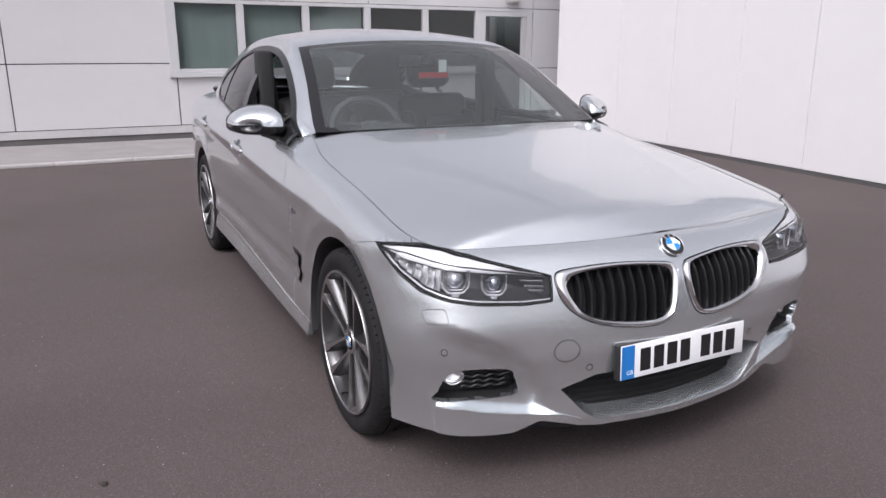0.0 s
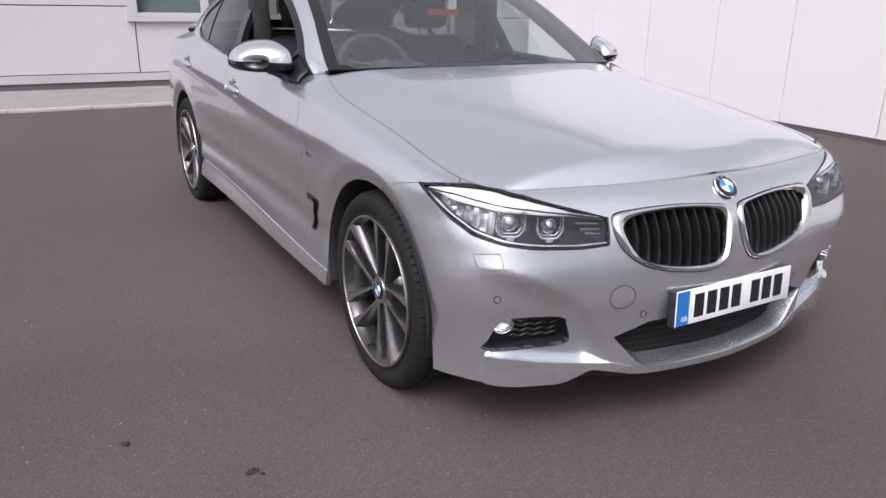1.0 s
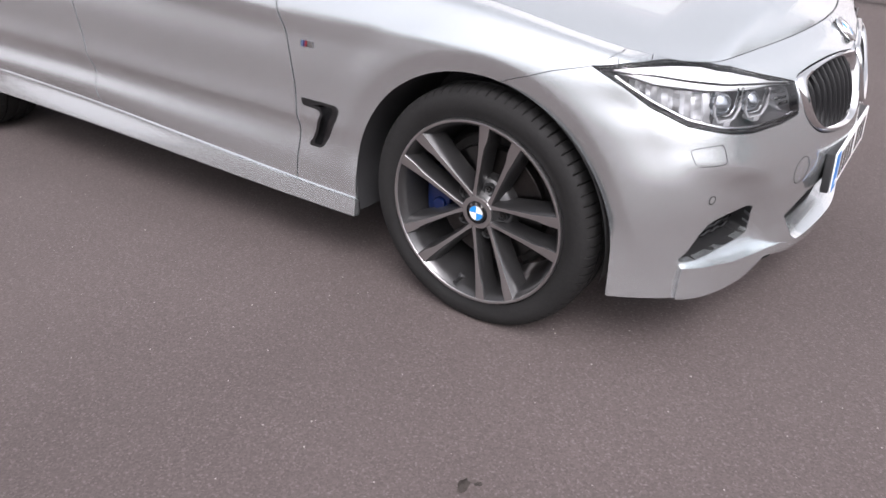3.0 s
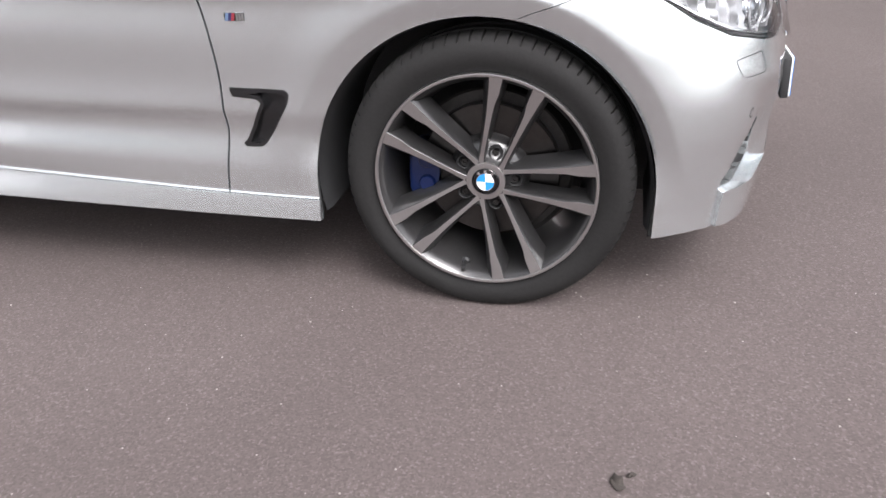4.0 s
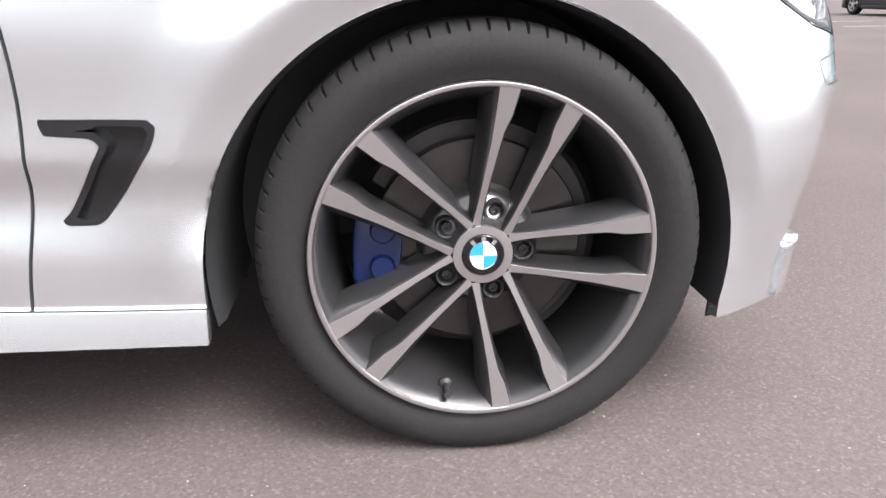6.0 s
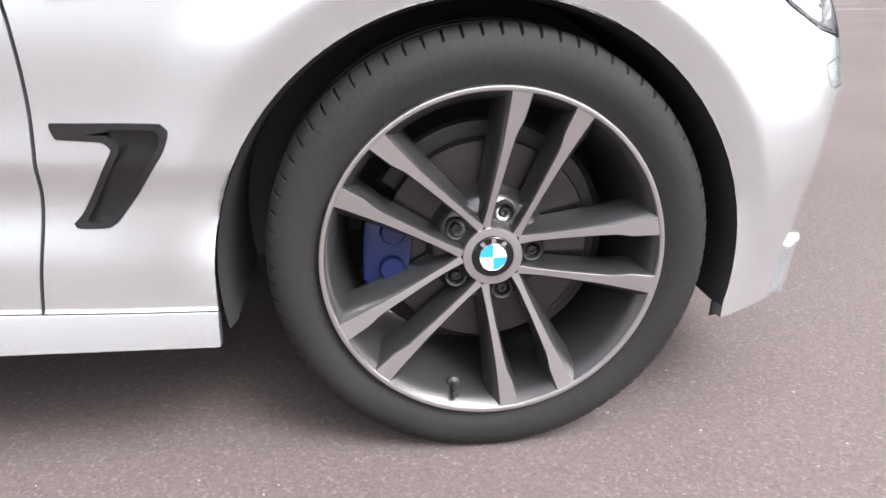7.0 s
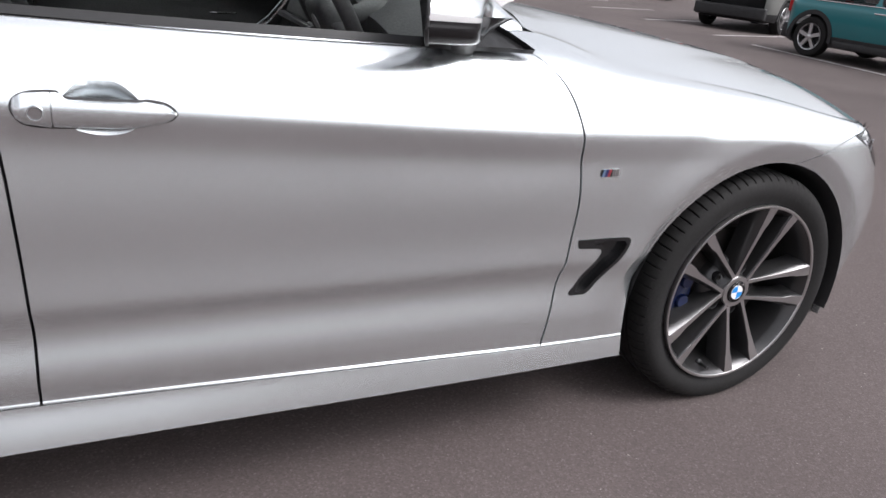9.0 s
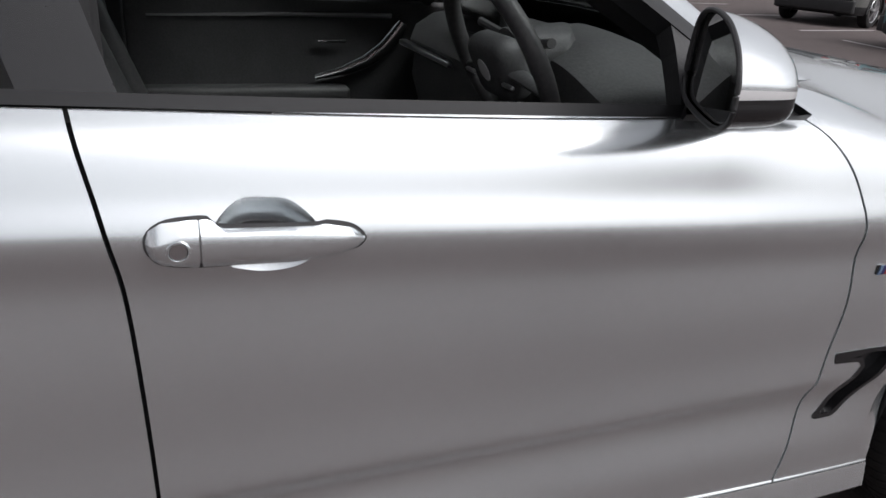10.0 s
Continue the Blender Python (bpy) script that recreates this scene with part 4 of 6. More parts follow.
# black scuttle below the screen
cw = []
for y in np.linspace(-.735, .735, 61):
    x = float(screen_foot(y))
    cw.append([(x + .07, y, 1.0 - .055 * (y / .735) ** 2 - .035), (x + .0, y, 1.012 - .02 * (y / .735) ** 2 - .022), (x - .05, y, 1.03 - .03 * (y / .735) ** 2)])
cw = np.array(cw)
part("scuttle", (cw.reshape(-1, 3), grid_faces(61, 3)[:, ::-1]), BLACK_PLASTIC, car)

# doors, with their handles
def pod(x0, x1, off, rise):
    P, F, n = [], [], 30
    for i in range(n + 1):
        x = x0 + (x1 - x0) * i / n
        zt = float(np.interp(x, [-1.697, -1.693, -1.68, -1.65, -1.629, -1.618, -1.512, -1.502, -1.47, -1.457, -1.453], [.864, .876, .883, .8855, .886, .877, .877, .879, .875, .868, .8625]))
        zb = float(np.interp(x, [-1.697, -1.693, -1.68, -1.65, -1.60, -1.54, -1.505, -1.47, -1.457, -1.453], [.858, .846, .838, .834, .835, .836, .840, .848, .855, .861]))
        zc = min(zt - .002, float(np.interp(x, [-1.697, -1.66, -1.55, -1.47, -1.453], [.862, .872, .872, .869, .862])))
        e = min(1, (zt - zb) / .03) * min(1, .35 + .65 * (x + 1.697) / .012)
        for z, o in ((zt - .003, -.012), (zt, .001), (zt - .0005, .005 * e), (zc, .011 * e), (zc - .003, .0122 * e), ((zc + zb) / 2, .0118 * e), (zb + .005, .009 * e), (zb + .001, .005 * e), (zb, .001), (zb + .004, -.012)):
            xt, zr = tilted(x, z)
            P.append(on_body(float(s_of_x(xt + off)), zr + rise, o)[0])
    for i in range(n):
        F += [(i * 10 + k, i * 10 + k + 1, i * 10 + k + 11, i * 10 + k + 10) for k in range(9)]
    return P, F + [tuple(range(10)), tuple(n * 10 + k for k in reversed(range(10)))]


for front, k0 in ((True, door_f), (False, door_r)):
    off = 0 if front else -1.045
    rise = 0 if front else .052
    cup = [(x + off, z + rise) for x, z in CUP]
    cup_f = xz(cup, 4)
    for mirror in (False, True):
        f = twin if mirror else (lambda k: k)
        d = part("front_door" if front else "rear_door", f(k0.cut(lambda k: -cup_f(k))).with_rim(), SILVER, car)
        hollow = k0.cut(lambda k: cup_f(k))
        deep = np.clip(cup_f(hollow) / .042, 0, 1)
        N = hollow.normals()
        hollow = Skin(hollow.P - N * (.044 * deep)[:, None], hollow.F, hollow.uv)
        part("handle_cup", (f(hollow).P, f(hollow).F), SILVER, d)
        # the pod: a faceted grip across the cup, and the lock cap behind it
        g = pod(-1.6395, -1.4535, off, rise)
        cap = pod(-1.6965, -1.6420, off, rise)
        p, nn = on_body(float(s_of_x(-1.659 + off)), .864 + rise, .0)
        lock = moved(lathe([(0, -.0125), (.0085, -.0125), (.0092, -.0115), (.0092, -.005)], 24), standing(p, nn))
        ring = moved(lathe([(.0092, -.0105), (.0098, -.0135), (.0118, -.0137), (.0135, -.008)], 24), standing(p, nn))
        gasket = k0.cut(lambda k: xz([(x + off, z + rise) for x, z in HANDLE], 4)(k) + .0022).cut(lambda k: .003 - xz([(x + off, z + rise) for x, z in HANDLE], 4)(k)).pushed(.0008)
        if mirror:
            g, cap, lock, ring = moved(g, FLIP), moved(cap, FLIP), moved(lock, FLIP), moved(ring, FLIP)
        part("handle_seal", f(gasket).with_rim(.004), BLACK_PLASTIC, d)
        part("handle", g, SILVER, d)
        part("lock_cap", cap, SILVER, d)
        if front:
            part("lock", lock, SATIN, d, "round steel key lock")
            part("lock_ring", ring, SILVER, d)


# ---- wheels ----
def wheel_parts(xc, side, wide):
    """One wheel with tyre, rim, ten spokes in pairs, hub cap, brake disc and caliper. Built looking along +y from outside."""
    # the wheel's own frame: -y is outwards, x forward
    base = Matrix.Translation((xc, -.868, .335))
    if side > 0:
        base = FLIP @ base
    w = wide / 2
    yc = -.031 + w      # tyre's middle plane in the wheel frame
    # tyre with circumferential grooves and cut shoulder blocks
    prof = [(.250, .085), (.262, .098), (.285, .110), (.305, .1125), (.318, .109), (.329, .102), (.336, .092), (.3405, .078),
            (.3425, .060), (.3425, .052), (.336, .051), (.336, .043), (.3428, .042), (.343, .012), (.336, .011), (.336, -.011), (.343, -.012),
            (.3428, -.042), (.336, -.043), (.336, -.051), (.3425, -.052), (.3425, -.060), (.3405, -.078), (.336, -.092), (.329, -.102), (.318, -.109),
            (.305, -.1125), (.285, -.110), (.262, -.098), (.250, -.085)]
    k = w / .1125
    nblk = 76
    n = nblk * 10
    P, F = [], []
    m = len(prof)
    for i in range(n):
        a = 2 * math.pi * i / n
        for j, (r, y) in enumerate(prof):
            if i % 10 == 0 and (5 <= j <= 9 or m - 10 <= j <= m - 6):
                r -= .007 if 6 <= j <= m - 7 else .003
            skew = .018 * (1 - abs(y) / .11) * (1 if y < 0 else -1)
            P.append((r * math.cos(a + skew), yc - y * k, r * math.sin(a + skew)))
    for i in range(n):
        j = (i + 1) % n
        for q in range(m - 1):
            F.append((i * m + q, j * m + q, j * m + q + 1, i * m + q + 1))
    out = []
    out.append(("tyre", (P, F), RUBBER, "black road tyre with cut shoulder blocks"))
    # rim: bright machined lip, grey barrel
    o = -.031                                   # the lip stands out this far beyond the hub cap's plane
    lip = [(.262, o + .014), (.2625, o + .004), (.2612, o + .0005), (.259, o), (.2548, o + .0012), (.2535, o + .004)]
    out.append(("rim_lip", lathe(lip, 128), MACHINED, "bright machined rim lip"))
    barrel = [(.2535, o + .004), (.246, o + .012), (.238, o + .035), (.230, o + .075), (.222, o + .12), (.222, o + .19), (.245, o + .21)]
    out.append(("barrel", lathe(barrel, 96), RIM_GREY, ""))
    # spokes
    def spoke(sign, a):
        st = 22
        P, F = [], []
        for i in range(st + 1):
            q = i / st
            r = .040 + q * (.2535 - .040)
            off = .0255 + .0225 * q
            win = float(np.interp(q, [0, .12, .3, .6, .70, .755, .80, 1], [.0075, .0050, .0046, .0058, .0066, .0092, .0118, .0135]))
            wout = float(np.interp(q, [0, .12, .3, .6, .85, .95, 1], [.0050, .0042, .0048, .0075, .0125, .0150, .0185]))
            face = -.0035 - .004 * math.sin(math.pi * q) + (o + .0055) * q ** 1.7
            flare = .35 + .65 * q
            sec = [(-win - .010 * flare, .060), (-win - .0075 * flare, .030), (-win - .003, .006), (-win - .0012, .0012), (-win, 0), (wout, 0), (wout + .0012, .0012),
                   (wout + .0065 * flare, .006), (wout + .017 * flare, .022), (wout + .021 * flare, .060)]
            for dx, dy in sec:
                P.append((sign * (off + dx), face + dy, r))
        k = len(sec)
        for i in range(st):
            for c in range(k - 1):
                q = (i * k + c, i * k + c + 1, (i + 1) * k + c + 1, (i + 1) * k + c)
                F.append(q if sign > 0 else tuple(reversed(q)))
        return moved((P, F), Matrix.Rotation(a, 4, "Y")), st
    pair0 = radians(18)
    for p in range(5):
        for sign in (-1, 1):
            me, st = spoke(sign, pair0 + p * 2 * math.pi / 5)
            out.append(("spoke", me, (RIM_GREY, MACHINED), ""))
    out.append(("hub_ring", lathe([(.0465, .004), (.0462, -.0046), (.0455, -.0058), (.0330, -.0062), (.0322, -.004)], 64), MACHINED, ""))
    # hub boss, wheel bolts, cap with its coloured badge
    boss = [(.098, .062), (.092, .040), (.080, .027), (.060, .020), (.051, .012), (.0470, .002), (.0450, .0), (.040, .0), (.0385, .001), (.0385, .004)]
    out.append(("hub_boss", lathe(boss, 64), RIM_GREY, ""))
    for p in range(5):
        a = pair0 + math.pi / 5 * 0 + p * 2 * math.pi / 5
        b = lathe([(.0, .020), (.0045, .020), (.0048, .015), (.0075, .015), (.0085, .017), (.0085, .04)], 6)
        well = lathe([(.0175, .036), (.0165, .012), (.0150, .0130), (.0140, .0130), (.0128, .016), (.0125, .04)], 24)
        mm = Matrix.Rotation(a, 4, "Y") @ Matrix.Translation((0, .001, .066))
        out.append(("bolt_well", moved(well, mm), BLACK_PLASTIC, ""))
        out.append(("wheel_bolt", moved(b, mm), HUB_METAL, ""))
        out.append(("cap", lathe([(.0322, -.003), (.0320, -.0070), (.0305, -.0085), (.0210, -.0088), (0, -.0088)], 48), BADGE_BLACK, ""))
    for qd in range(4):
        ang = [qd * math.pi / 2 + j * math.pi / 16 for j in range(9)]
        P = [(0, -.0098, 0)] + [(.0205 * math.cos(t), -.0096, .0205 * math.sin(t)) for t in ang]
        out.append(("badge_quarter", (P, [(0, j + 1, j + 2) for j in range(8)]), BADGE_WHITE if qd % 2 == 0 else BADGE_BLUE, ""))
    for q in range(3):
        a = radians(52 + 38 * q)
        out.append(("cap_mark", moved(boxed_mesh(-.0030, .0030, -.0094, -.008, -.0034, .0034), Matrix.Translation((.0262 * math.cos(a), 0, .0262 * math.sin(a))) @ Matrix.Rotation(radians(90) - a, 4, "Y")), WHITE_LETTER, ""))
    out.append(("cap_ring", lathe([(.0222, -.0088), (.0215, -.0102), (.0205, -.0098)], 40), CHROME, ""))
    out.append(("valve", moved(lathe([(.0, -.022), (.005, -.022), (.0055, -.018), (.004, -.016), (.004, .004), (.0095, .008), (.0095, .014)], 14), Matrix.Translation((-.056, -.002, -.226)) @ Matrix.Scale(1.15, 4)), BLACK_PLASTIC, ""))
    # brake
    disc = [(.072, .075), (.078, .050), (.082, .046), (.084, .060), (.165, .060), (.167, .062), (.167, .082), (.165, .084), (.06, .084)]
    out.append(("brake_disc", lathe(disc, 72), DISC, "steel brake disc"))
    out.append(("hub_face", lathe([(.0, .040), (.068, .040), (.074, .046), (.078, .06)], 48), HUB_METAL, ""))
    for i in range(10):
        a = 2 * math.pi * i / 10
        out.append(("disc_pin", moved(boxed_mesh(-.006, .006, .052, .066, .068, .09), Matrix.Rotation(a, 4, "Y")), HUB_METAL, ""))
    shield = lathe([(.05, .092), (.19, .092), (.198, .084)], 48, a0=radians(-60), a1=radians(150))
    out.append(("dust_shield", shield, HUB_METAL, ""))
    cal = rounded([(-.045, -.085), (.035, -.075), (.048, -.03), (.052, .03), (.04, .075), (-.03, .09), (-.05, .05), (-.055, -.04)], 4)
    out.append(("caliper", ("prism", cal, .10, Matrix.Translation((-.158, .040, .0)) @ Matrix.Scale(.74, 4)), CALIPER, "blue painted brake caliper"))
    out.append(("caliper_piston", moved(lathe([(0, -.012), (.022, -.012), (.026, -.007), (.027, .01)], 28), Matrix.Translation((-.152, .039, -.030)) @ Matrix.Scale(.78, 4)), CALIPER, ""))
    out.append(("caliper_piston", moved(lathe([(0, -.012), (.022, -.012), (.026, -.007), (.027, .01)], 28), Matrix.Translation((-.150, .039, .030)) @ Matrix.Scale(.78, 4)), CALIPER, ""))
    w = part("wheel", boxed(-.04, .04, .09, .16, -.04, .04, bevel=.01), HUB_METAL, car, "graphite and machined silver ten spoke alloy wheel")
    w.matrix_basis = base
    for name, me, mt, label in out:
        if isinstance(me, tuple) and len(me) == 4:
            me = prism(me[1], me[2], me[3], bevel=.012)
        ob = part(name, me, mt, w, label)
        if name == "spoke":
            ob.data.polygons.foreach_set("material_index", [1 if i % 9 == 4 else 0 for i in range(len(ob.data.polygons))])
    return w


def boxed_mesh(x0, x1, y0, y1, z0, z1):
    P = [(x, y, z) for x in (x0, x1) for y in (y0, y1) for z in (z0, z1)]
    return P, [(0, 1, 3, 2), (4, 6, 7, 5), (0, 4, 5, 1), (2, 3, 7, 6), (0, 2, 6, 4), (1, 5, 7, 3)]


front_wheel = wheel_parts(0, -1, .225)
rear_wheel = wheel_parts(-2.92, -1, .245)
for w, x in ((front_wheel, 0), (rear_wheel, -2.92)):
    copy_thing(w, Matrix.Translation((x, .868, .335)) @ Matrix.Rotation(math.pi, 4, "Z"))

# wheel arch liners
for xc in (0, -2.92):
    for sgn in (-1, 1):
        prof = [(.384, sgn * .895), (.376, sgn * .87), (.378, sgn * .60), (.30, sgn * .58), (.05, sgn * .58)]
        part("arch_liner", moved(lathe(prof, 40, a0=radians(-12), a1=radians(192)), Matrix.Translation((xc if xc else -.013, 0, .325)) @ Matrix.Diagonal((1.022, 1, 1.022, 1))), BLACK_PLASTIC, car, "black wheel arch liner")
part("underbody", boxed(-3.7, .45, -.58, .58, .19, .30, bevel=.03), DARK, car)


# ---- the car's face ----
def both_sides(name, skin_or_mesh, material, parent=None, label="", rim=None):
    """One part on the driver's side and its twin on the other."""
    obs = []
    for mirror in (False, True):
        k = skin_or_mesh
        if isinstance(k, Skin):
            k = k.mirrored() if mirror else k
            me = k.with_rim(rim) if rim else (k.P, k.F)
        else:
            P, F = k
            if mirror:
                P = [(p[0], -p[1], p[2]) for p in P]
                F = [tuple(reversed(f)) for f in F]
            me = (P, F)
        par = parent[1 if mirror else 0] if isinstance(parent, list) else parent or car
        obs.append(part(name, me, material, par, label))
    return obs


# kidneys: chrome surround, upright slats, dark mesh behind
def reach(outline, a):
    """How far a closed outline lies from the kidney's middle in the direction a."""
    d, best = np.array([math.cos(a), math.sin(a)]), 0.0
    for i in range(len(outline)):
        p, q = outline[i - 1] - KID_MID, outline[i] - KID_MID
        den = d[0] * (q - p)[1] - d[1] * (q - p)[0]
        if abs(den) > 1e-9:
            r, w = (p[0] * (q - p)[1] - p[1] * (q - p)[0]) / den, (p[0] * d[1] - p[1] * d[0]) / den
            if r > 0 and -1e-6 <= w <= 1 + 1e-6:
                best = max(best, r)
    return best


KID_MID = np.array([.235, .622])
ko, ki = rounded(KIDNEY, 8), rounded(KIDNEY_IN, 8)
P, F = [], []
NR, SEC = 128, ((0, -.012), (0, .001), (.10, .0075), (.3, .0115), (.55, .0115), (.8, .007), (1, -.001), (1.02, -.030))
for i in range(NR):
    a = 2 * math.pi * i / NR
    r0, r1 = reach(ko, a), reach(ki, a)
    for w, out in SEC:
        q = KID_MID + np.array([math.cos(a), math.sin(a)]) * (r0 + (r1 - r0) * w)
        P.append(on_body(max(q[0], .004), q[1], out)[0])
m = len(SEC)
for i in range(NR):
    j = (i + 1) % NR
    F += [(i * m + k, j * m + k, j * m + k + 1, i * m + k + 1) for k in range(m - 1)]
rings = both_sides("grille", (P, F), CHROME, None, "chrome framed kidney shaped grille")
both_sides("grille_back", skin.cut(lambda k: kid_f(k) - .004).set_back(.05), DARK, rings)
kin = rounded(KIDNEY_IN, 6)
for i in range(9):
    s = .075 + i * .0375
    col = kin[np.abs(kin[:, 0] - s).argsort()[:10]]
    z1, z0 = col[:, 1].max() + .004, col[:, 1].min() - .004
    P, F = [], []
    for j in range(13):
        z = z0 + (z1 - z0) * j / 12
        p, n = on_body(s, z, -.003 - .012 * (1 - math.sin(math.pi * (.15 + .8 * j / 12))))
        t = Vector((-n.y, n.x, 0)).normalized()
        for a, d in ((-.0045, .0), (-.0015, .004), (.0015, .004), (.0045, .0), (.004, -.035), (-.004, -.035)):
            P.append(p + t * a + n * d)
        if j:
            F += [((j - 1) * 6 + q, (j - 1) * 6 + (q + 1) % 6, j * 6 + (q + 1) % 6, j * 6 + q) for q in range(6)]
    both_sides("slat", (P, F), SLAT_BLACK, rings)

# headlamps
lens_obs = both_sides("headlamp", lens, LAMP_GLASS, None, "clear headlamp with twin round projectors", rim=.006)
for o in lens_obs:
    o.visible_shadow = False
HOUSING = mat("lamp_housing", (.12, .12, .125), .3, .6, grain=.2, size=50)
RING_WHITE = mat("light_ring", (.55, .55, .57), .2, .4, coat=.6)
# bright brow strip: the sky it mirrors is put in as near-white colour
BROW = mat("sky_lit_lamp_brow", (.80, .80, .81), .30, .15, grain=.03, size=40, coat=.4)
FACETS = mat("faceted_reflector", (.50, .50, .51), .28, .9, grain=.1, size=60)
PROJECTOR = mat("projector_glass", (.35, .37, .40), .04, .9)
both_sides("lamp_seal", skin.cut(lambda k: lamp_f(k) + .002).cut(lambda k: .004 - lamp_f(k)).pushed(-.002), BLACK_TRIM, lens_obs, rim=.02)
bowl = skin.cut(lambda k: lamp_f(k) + .002)
dep = np.clip(lamp_f(bowl) / .045, 0, 1)
bowl = Skin(bowl.P - bowl.normals() * (.004 + .034 * np.clip(lamp_f(bowl) / .006, 0, 1) + .05 * dep)[:, None] * np.array([1, 1, .6]), bowl.F, bowl.uv)
both_sides("lamp_housing", bowl, HOUSING, lens_obs)


def along(points, out, radius, n=8, flat=1.0):
    return tube([on_body(s, z, out)[0] for s, z in points], radius, n, flat)


# broad bright brow in two bands, lower bright line, faceted reflector, two light tubes with projectors, fins
def ribbon(s0, s1, upper, lower, o_up, o_low, n=40):
    """A strip between two heights over the lamp's length."""
    P, F = [], []
    for i in range(n + 1):
        s = s0 + (s1 - s0) * i / n
        zu, zl = float(np.interp(s, *upper)), float(np.interp(s, *lower))
        for q in (0, .5, 1):
            P.append(on_body(s, zu + (zl - zu) * q, o_up + (o_low - o_up) * q + .0025 * (q == .5))[0])
        if i:
            F += [((i - 1) * 3 + k, i * 3 + k, i * 3 + k + 1, (i - 1) * 3 + k + 1) for k in (0, 1)]
    return P, F


TOP_EDGE = ([.478, .569, .635, .722, .859, .97, 1.016, 1.087], [.700, .717, .738, .760, .776, .780, .781, .772])
SPLIT = ([.478, .569, .706, .813, .914, .991, 1.087], [.698, .714, .736, .747, .756, .767, .770])
BROW_LOW = ([.478, .569, .645, .727, .848, .98, 1.036, 1.087], [.695, .709, .716, .726, .734, .747, .761, .768])
both_sides("lamp_brow", ribbon(.478, 1.08, TOP_EDGE, SPLIT, -.006, -.006), BROW, lens_obs)
lower_band = ([q for q in SPLIT[0]], [z - .004 for z in SPLIT[1]])
both_sides("lamp_brow", ribbon(.478, 1.07, lower_band, BROW_LOW, -.008, -.010), BROW, lens_obs)
under = [(.475 + i * .02, float(np.interp(.475 + i * .02, [.47, .56, .69, .80, .90, .985, 1.08], [.632, .629, .640, .655, .676, .712, .762]))) for i in range(31)]
both_sides("lamp_line", along(under, -.008, .0040, 8), CHROME_SOFT, lens_obs)
for (s, z), tall in (((.772, .703), .036), ((.638, .689), .030)):
    p, n = on_body(s, z, -.022)
    r = .040 if tall > .033 else .036
    m = standing(p, Vector((.90, -.43, .02)).normalized())
    u = [(-r, tall), (-r * 1.02, .1 * r), (-r * .95, -.35 * r), (-r * .62, -.78 * r), (-r * .45, -.84 * r), (r * .45, -.84 * r), (r * .62, -.78 * r), (r * .95, -.35 * r), (r * 1.02, .1 * r), (r, tall)]
    both_sides("light_tube", moved(tube([(x, -.010, zz) for x, zz in u], .0032, 8), m), RING_WHITE, lens_obs)
    both_sides("light_tube", moved(tube([(x * .86, -.002, zz * .86 + .003) for x, zz in u], .0022, 8), m), CHROME, lens_obs)
    both_sides("projector", moved(lathe([(r * .80, .022), (r * .70, .008), (r * .5, -.002), (r * .25, -.008), (0, -.010)], 40), m), PROJECTOR, lens_obs)
    both_sides("tube_foot", moved(boxed_mesh(-r * .26, r * .26, -.016, .015, -r * 1.12, -r * .84), m), RING_WHITE, lens_obs)
rnd = random.Random(8)
P, F, cols, rows = [], [], 15, 5
for i in range(cols + 1):
    s = .835 + .205 * i / cols
    zu = float(np.interp(s, *BROW_LOW)) - .002
    zl = max(float(np.interp(s, [.83, .90, .985, 1.08], [.668, .682, .717, .764])), .6)
    for j in range(rows + 1):
        P.append(on_body(s, min(zu, zl) + max(0, zu - zl) * j / rows, -.013 - .010 * (i % 2) - rnd.uniform(0, .010))[0])
    if i:
        c = rows + 1
        F += [((i - 1) * c + j, i * c + j, i * c + j + 1, (i - 1) * c + j + 1) for j in range(rows)]
both_sides("side_reflector", (P, F), FACETS, lens_obs)
for i in range(3):
    fin = [(.488 + j * .012, .686 - i * .014 + .0010 * j) for j in range(7 - i)]
    both_sides("lamp_fin", along(fin, -.020, .0032, 8, 1.3), CHROME, lens_obs)

# lower openings: wavy fog grilles with lamps, mesh behind the middle opening
fogs = both_sides("fog_opening", skin.cut(lambda k: fog_f(k) + .004).set_back(.068), BLACK_PLASTIC, None, "black lower grille with fog lamp")


def sleeve(outline, depth, close=True):
    """The wall of an opening, running in from the skin."""
    q = [on_body(max(u, 0), v, o)[0] for u, v in outline for o in (-.001, -depth * .5, -depth)]
    n = len(outline)
    return q, [(3 * i + k, 3 * i + k + 1, 3 * ((i + 1) % n) + k + 1, 3 * ((i + 1) % n) + k) for i in range(n if close else n - 1) for k in (0, 1)]


def dense(poly, n=6):
    p = np.array(poly)
    return [tuple(p[i] + (p[(i + 1) % len(p)] - p[i]) * k / n) for i in range(len(p)) for k in range(n)]


both_sides("fog_rim", sleeve([tuple(q) for q in rounded(FOG, 6)], .068), BLACK_PLASTIC, fogs)
for i in range(5):
    bar = [(.582 + j * .0082, .338 + i * .017 + .0035 * math.sin(j * 1.15 + i * .4)) for j in range(20)]
    both_sides("fog_slat", along(bar, -.045, .0048, 6, 1.0), BLACK_TRIM, fogs)
p, n = on_body(.772, .382, -.048)
m = standing(p, Vector((.93, -.36, .02)))
both_sides("fog_lamp", moved(lathe([(.035, .03), (.036, 0), (.034, -.004), (.031, -.003), (.026, .010), (.010, .018), (0, .018)], 40), m), CHROME_SOFT, fogs)
both_sides("fog_lens", moved(lathe([(.031, -.003), (.025, -.009), (.013, -.012), (0, -.013)], 36), m), LAMP_GLASS, fogs)
